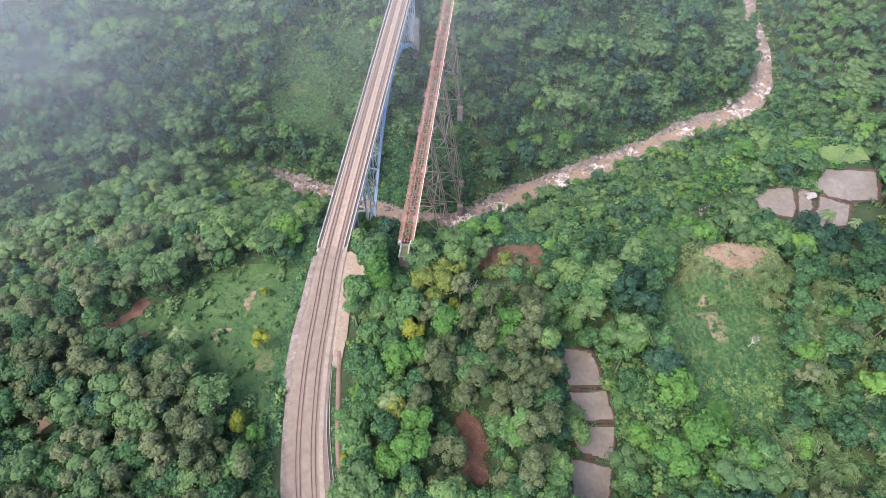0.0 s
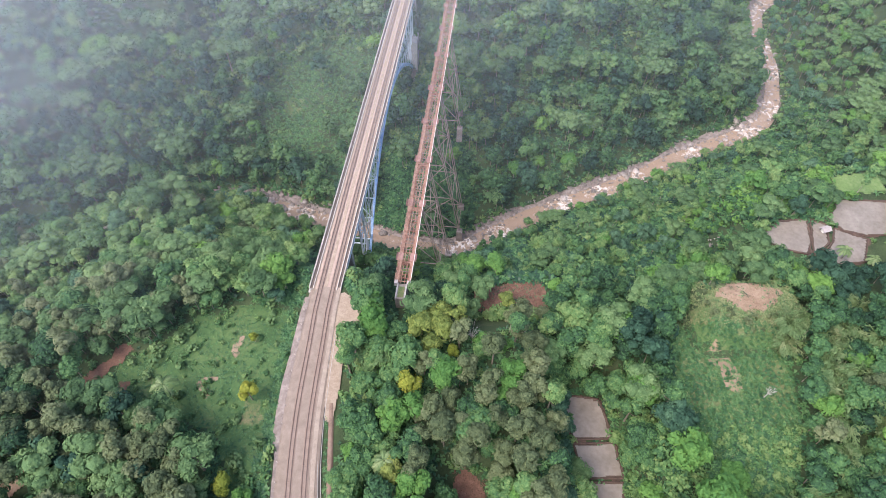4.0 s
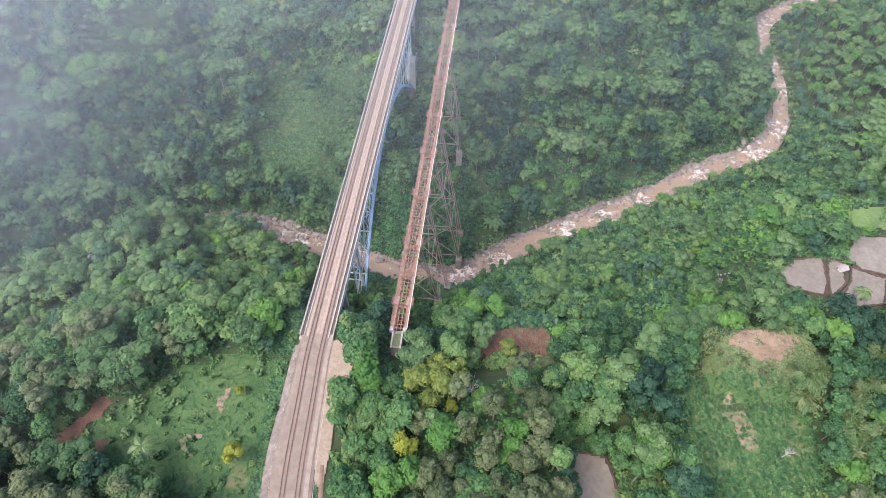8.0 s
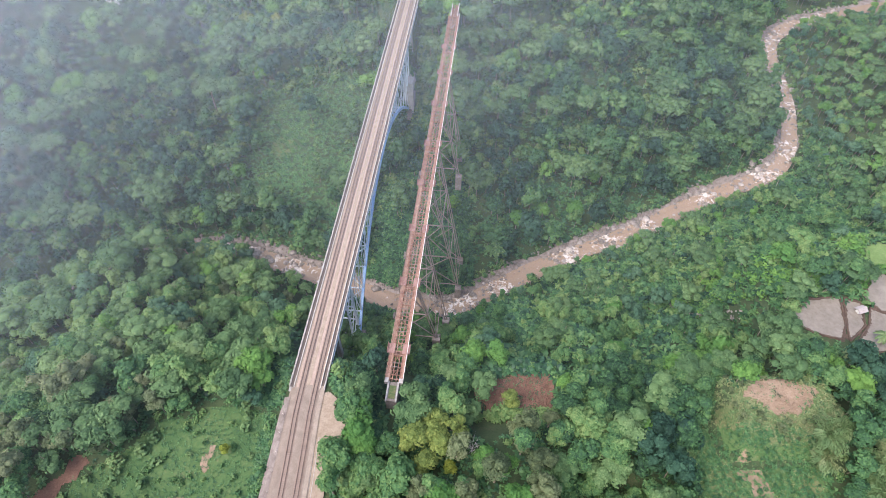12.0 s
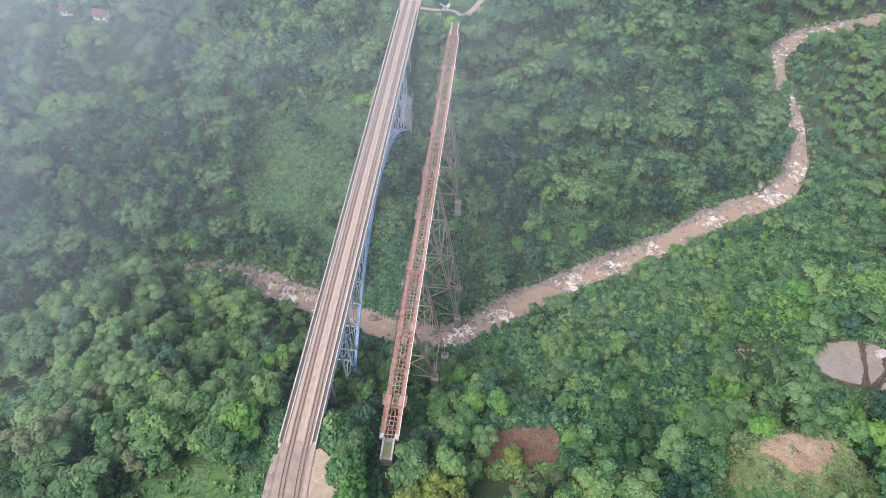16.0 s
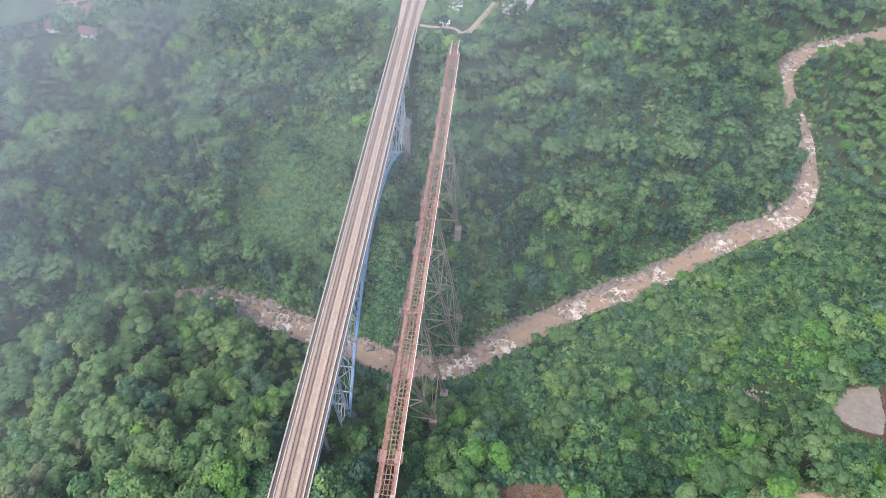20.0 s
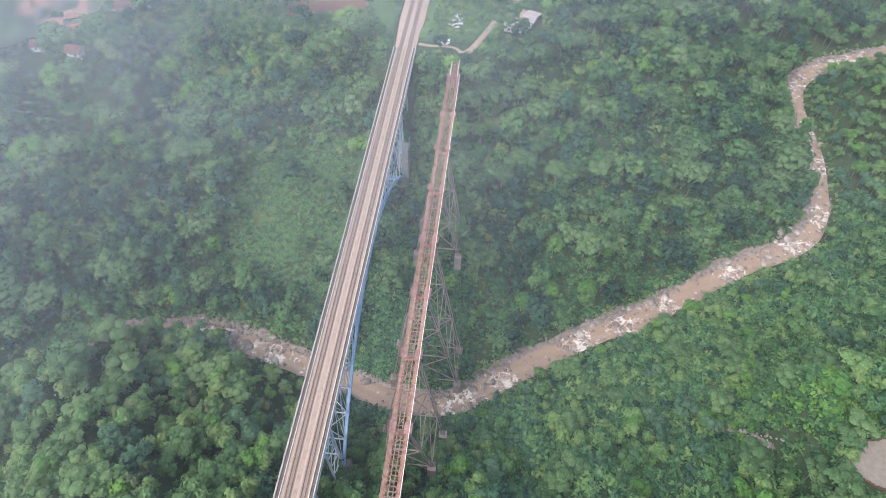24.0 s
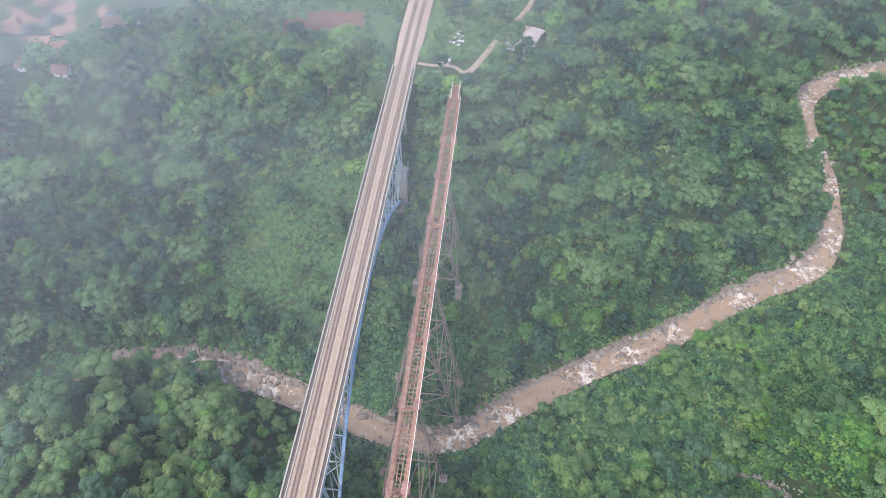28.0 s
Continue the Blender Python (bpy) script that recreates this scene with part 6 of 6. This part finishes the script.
leafy("plateau_scrub", "low green scrub on the far plateau", *spots(6500, -150, 60, 362, 440, lambda x, y, d, s: s > 0), 1.15, 6, M_HERB, 66, tone=(0.3, 1.0))
bushes("plateau_shrubs", "pale shrubs on the far plateau", *spots(260, -150, 60, 366, 440, lambda x, y, d, s: (s > 0) & (wavy(x, y, 30, 167) > -0.2) & (np.abs(x - np.interp(y, TRACK[:, 1], TRACK[:, 0])) > 13)), 168, 0.9, 2.2, (-0.1, 0.4), M_PALE)
bushes("plateau_bushes", "scattered bushes on the far plateau", *spots(900, -150, 50, 366, 440, lambda x, y, d, s: (s > 0) & (np.abs(x - np.interp(y, TRACK[:, 1], TRACK[:, 0])) > 11)), 67, 0.6, 1.7)
bushes("near_footing_bushes", "dark bushes round the arch footing", *(lambda a, b: (a, b, height(a, b)))(rng.uniform(-41, -24, 60), rng.uniform(158, 176, 60)), 68, 0.8, 1.6, (-0.25, 0.1))

bushes("pond_side_bushes", "leafy green shrubs beside the ponds", *spots(420, 54, 78, 38, 104, lambda x, y, d, s: s < 0), 69, 0.8, 1.9, (-0.1, 0.4))
bushes("pond_side_shrubs", "leafy shrubs on the bank above the ponds", *spots(160, 28, 42, 40, 104, lambda x, y, d, s: s < 0), 70, 0.8, 1.6, (0.0, 0.4))

bushes("bright_bank_bushes", "bright yellow-green shrubs on the bank below the ponds", *spots(520, 112, 176, 176, 216, lambda x, y, d, s: (s < 0) & (wavy(x, y, 18, 92) > 0.0)), 94, 0.9, 2.0, (0.1, 0.6), M_FRESH)
bushes("pond_bank_bushes", "leafy shrubs round the flooded ponds", *spots(260, 116, 190, 142, 196, lambda x, y, d, s: (s < 0)), 95, 0.5, 1.2, (-0.1, 0.4))

bushes("river_slope_bushes", "mixed leafy shrubs on the slope above the river", *spots(1500, 24, 215, 135, 310, lambda x, y, d, s: (s < 0) & (d > 12) & (d < 92)), 96, 0.7, 2.3, (-0.1, 0.5))
bushes("dark_slope_shrubs", "deep bluish shrubs on the slope above the river", *spots(260, 24, 215, 135, 310, lambda x, y, d, s: (s < 0) & (d > 12) & (d < 92)), 97, 1.0, 2.3, (-0.1, 0.4), M_DEEP)

LOWER_FIELD = [(80, 84), (106, 84), (104, 74), (96, 62), (86, 58), (77, 72)]
bushes("lower_field_bushes", "dark green shrubs and crops in the lower field", *ground_spots(260, LOWER_FIELD, 101), 98, 0.4, 1.3, (-0.1, 0.4))
leafy("lower_field_crop", "tall leafy crop in the lower field", *ground_spots(900, LOWER_FIELD, 102), 0.9, 6, M_HERB, 103, tone=(0.3, 0.95))
BROWN_RIM = [(9, 127), (12, 124), (40, 124), (41, 128), (30, 127.5), (20, 128.5)]
bushes("field_rim_bushes", "leafy shrubs leaning over the dug field's edge", *ground_spots(70, BROWN_RIM, 104), 99, 0.7, 1.6, (0.0, 0.5))
bushes("plateau_tall_shrubs", "rough leafy shrubs beside the dirt road", *ground_spots(130, [(-4, 372), (14, 374), (26, 392), (40, 412), (30, 425), (0, 420), (-2, 385)], 255), 256, 0.6, 1.6, (0.1, 0.5))
BRIDGE_GAP = [(-16, 296), (3, 296), (3, 334), (0, 346), (-4, 356), (-9, 356), (-13, 330)]
bushes("bridge_gap_bushes", "low leafy shrubs on the slope between the two bridges", *ground_spots(420, BRIDGE_GAP, 251), 252, 0.6, 1.5, (0.0, 0.5))
leafy("bridge_gap_weeds", "broad-leaved plants on the slope between the two bridges", *ground_spots(900, BRIDGE_GAP, 253), 1.5, 6, M_HERB, 254, tone=(0.25, 0.9))
bushes("plateau_end_scrub", "low scrub between the two bridge ends", *ground_spots(150, [(-8, 370), (16, 370), (24, 380), (18, 396), (3, 398)], 105), 106, 0.3, 0.9, (0.1, 0.55))
bushes("rail_bank_bushes", "low shrubs on the railway bank", *ground_spots(240, [(-27.5, 112), (-23, 112), (-21, 86), (-20, 60), (-17, 40), (-21, 40), (-25.5, 62), (-27.5, 86)], 107), 108, 0.4, 1.2, (0.0, 0.5))

leafy("plateau_undergrowth", "broad-leaved weeds between the plateau trees", *spots(6500, -115, 130, 38, 142, lambda x, y, d, s: s < 0), 1.2, 5, M_HERB, 110, wide=0.28, tone=(0.25, 0.95))
bushes("clearing_edge_bushes", "leafy shrubs along the edges of the clearings", *spots(900, -112, 130, 40, 142, lambda x, y, d, s: (s < 0) & ~allowed(x, y, 6.0)[0]), 111, 0.6, 1.5, (0.0, 0.5))

leafy("abutment_bananas", "banana plants crowding round the old bridge abutment", *ground_spots(420, [(-26, 112), (-16.5, 112), (-16.2, 130), (-18, 150), (-25, 150), (-27, 128)], 112), 1.7, 7, M_HERB, 113, tone=(0.2, 0.85))
leafy("abutment_bananas", "banana plants beside the old bridge abutment", *ground_spots(300, [(-12, 112), (-4, 112), (-3, 134), (-9, 136), (-12, 128)], 114), 1.6, 7, M_HERB, 115, tone=(0.2, 0.85))
bushes("abutment_shrubs", "leafy shrubs round the old bridge abutment", *ground_spots(90, [(-26, 112), (-16.8, 112), (-16.6, 130), (-25, 148)], 116), 117, 0.4, 1.0, (0.0, 0.5))
bushes("abutment_shrubs", "leafy shrubs beside the old bridge abutment", *ground_spots(70, [(-11.6, 110), (-3, 110), (-2, 130), (-11.4, 130)], 118), 119, 0.4, 1.0, (0.0, 0.5))

BANK_GAP = [(110, 194), (120, 199), (142, 191), (142, 176), (123, 174), (118, 186)]
leafy("bank_bananas", "banana plants on the bank beside the rocky stream", *(lambda x, y, h: (x, y, h + 0.8))(*ground_spots(700, BANK_GAP, 121)), 2.0, 7, M_HERB, 122, tone=(0.3, 0.95))
bushes("bank_shrubs", "yellow-green shrubs beside the rocky stream", *(lambda x, y, h: (x, y, h + 0.4))(*ground_spots(110, BANK_GAP, 123)), 124, 0.8, 1.8, (0.0, 0.5), M_FRESH)
bushes("far_slope_bushes", "dense shrubs between the trees of the far slope", *spots(2100, -190, 170, 250, 400, lambda x, y, d, s: (s > 0) & (d > 45) & (d < 150) & (np.hypot((x + 70) / 38, (y - 300) / 32) > 1)), 125, 1.1, 2.5, (0.05, 0.55))
leafy("plateau_end_weeds", "rough weeds between the two bridge ends", *ground_spots(1000, [(-8, 369), (16, 369), (26, 380), (20, 398), (2, 400)], 126), 0.7, 5, M_HERB, 127, tone=(0.3, 1.0))

leafy("pond_front_weeds", "low leafy weeds in front of the flooded ponds", *ground_spots(700, [(119, 160), (132, 148), (150, 141), (170, 146), (172, 150), (160, 149), (142, 152), (130, 155)], 128), 1.1, 6, M_HERB, 129, tone=(0.3, 1.0))


# ---- translucent sheet in place of haze over the valley ----
def haze_material():
    m = bpy.data.materials.new("thin_haze")
    m.use_nodes = True
    N, L = m.node_tree.nodes, m.node_tree.links
    N.remove(N["Principled BSDF"])
    geo = N.new("ShaderNodeNewGeometry")
    sep = N.new("ShaderNodeSeparateXYZ")
    L.new(geo.outputs["Position"], sep.inputs[0])

    def span(sock, a, b, lo, hi):
        r = N.new("ShaderNodeMapRange")
        r.interpolation_type = "SMOOTHSTEP"
        for k, v in (("From Min", a), ("From Max", b), ("To Min", lo), ("To Max", hi)):
            r.inputs[k].default_value = v
        L.new(sock, r.inputs["Value"])
        return r.outputs["Result"]

    def calc(op, a, b):
        n = N.new("ShaderNodeMath")
        n.operation = op
        for i, v in enumerate((a, b)):
            if isinstance(v, float):
                n.inputs[i].default_value = v
            else:
                L.new(v, n.inputs[i])
        return n.outputs[0]

    # density grows ahead and westwards, tuned to the haze in the camera's view
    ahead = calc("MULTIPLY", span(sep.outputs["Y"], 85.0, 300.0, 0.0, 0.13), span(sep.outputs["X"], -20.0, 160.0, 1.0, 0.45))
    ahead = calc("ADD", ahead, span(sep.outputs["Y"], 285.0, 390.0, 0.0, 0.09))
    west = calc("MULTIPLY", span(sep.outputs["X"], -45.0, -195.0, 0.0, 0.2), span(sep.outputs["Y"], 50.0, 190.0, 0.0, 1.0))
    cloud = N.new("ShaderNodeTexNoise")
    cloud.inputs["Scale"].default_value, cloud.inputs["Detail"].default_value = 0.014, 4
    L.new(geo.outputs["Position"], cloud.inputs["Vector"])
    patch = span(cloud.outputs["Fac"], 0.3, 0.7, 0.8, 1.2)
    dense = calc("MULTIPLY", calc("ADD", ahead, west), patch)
    clear = N.new("ShaderNodeBsdfTransparent")
    back = N.new("ShaderNodeBsdfDiffuse")
    fore = N.new("ShaderNodeBsdfTranslucent")
    for n in (back, fore):
        n.inputs["Color"].default_value = (0.77, 0.85, 0.94, 1)
    half = N.new("ShaderNodeMixShader")
    half.inputs[0].default_value = 0.5
    L.new(back.outputs[0], half.inputs[1])
    L.new(fore.outputs[0], half.inputs[2])
    mix = N.new("ShaderNodeMixShader")
    L.new(dense, mix.inputs[0])
    L.new(clear.outputs[0], mix.inputs[1])
    L.new(half.outputs[0], mix.inputs[2])
    L.new(mix.outputs[0], N["Material Output"].inputs["Surface"])
    return m


M_HAZE = haze_material()


def haze_sheet(z0, seed):
    """A thin level translucent sheet added in place of distance haze and glare, thickest far off and to the west."""
    gx, gy = np.arange(-520, 521, 20.0), np.arange(60, 701, 20.0)
    X, Y = np.meshgrid(gx, gy)
    x, y = X.ravel(), Y.ravel()
    z = z0 + 3 * wavy(x, y, 160, seed)
    n, k = X.shape
    i = (np.arange(n - 1)[:, None] * k + np.arange(k - 1)[None, :]).ravel()
    q = np.column_stack([i, i + 1, i + k + 1, i + k])
    ob = new("haze_sheet", quad_mesh("haze_sheet", np.column_stack([x, y, z]), q, M_HAZE, smooth=True))
    tagged(ob, "thin translucent sheet standing in for haze over the valley", "mist", kind="structure")


haze_sheet(116.0, 201)
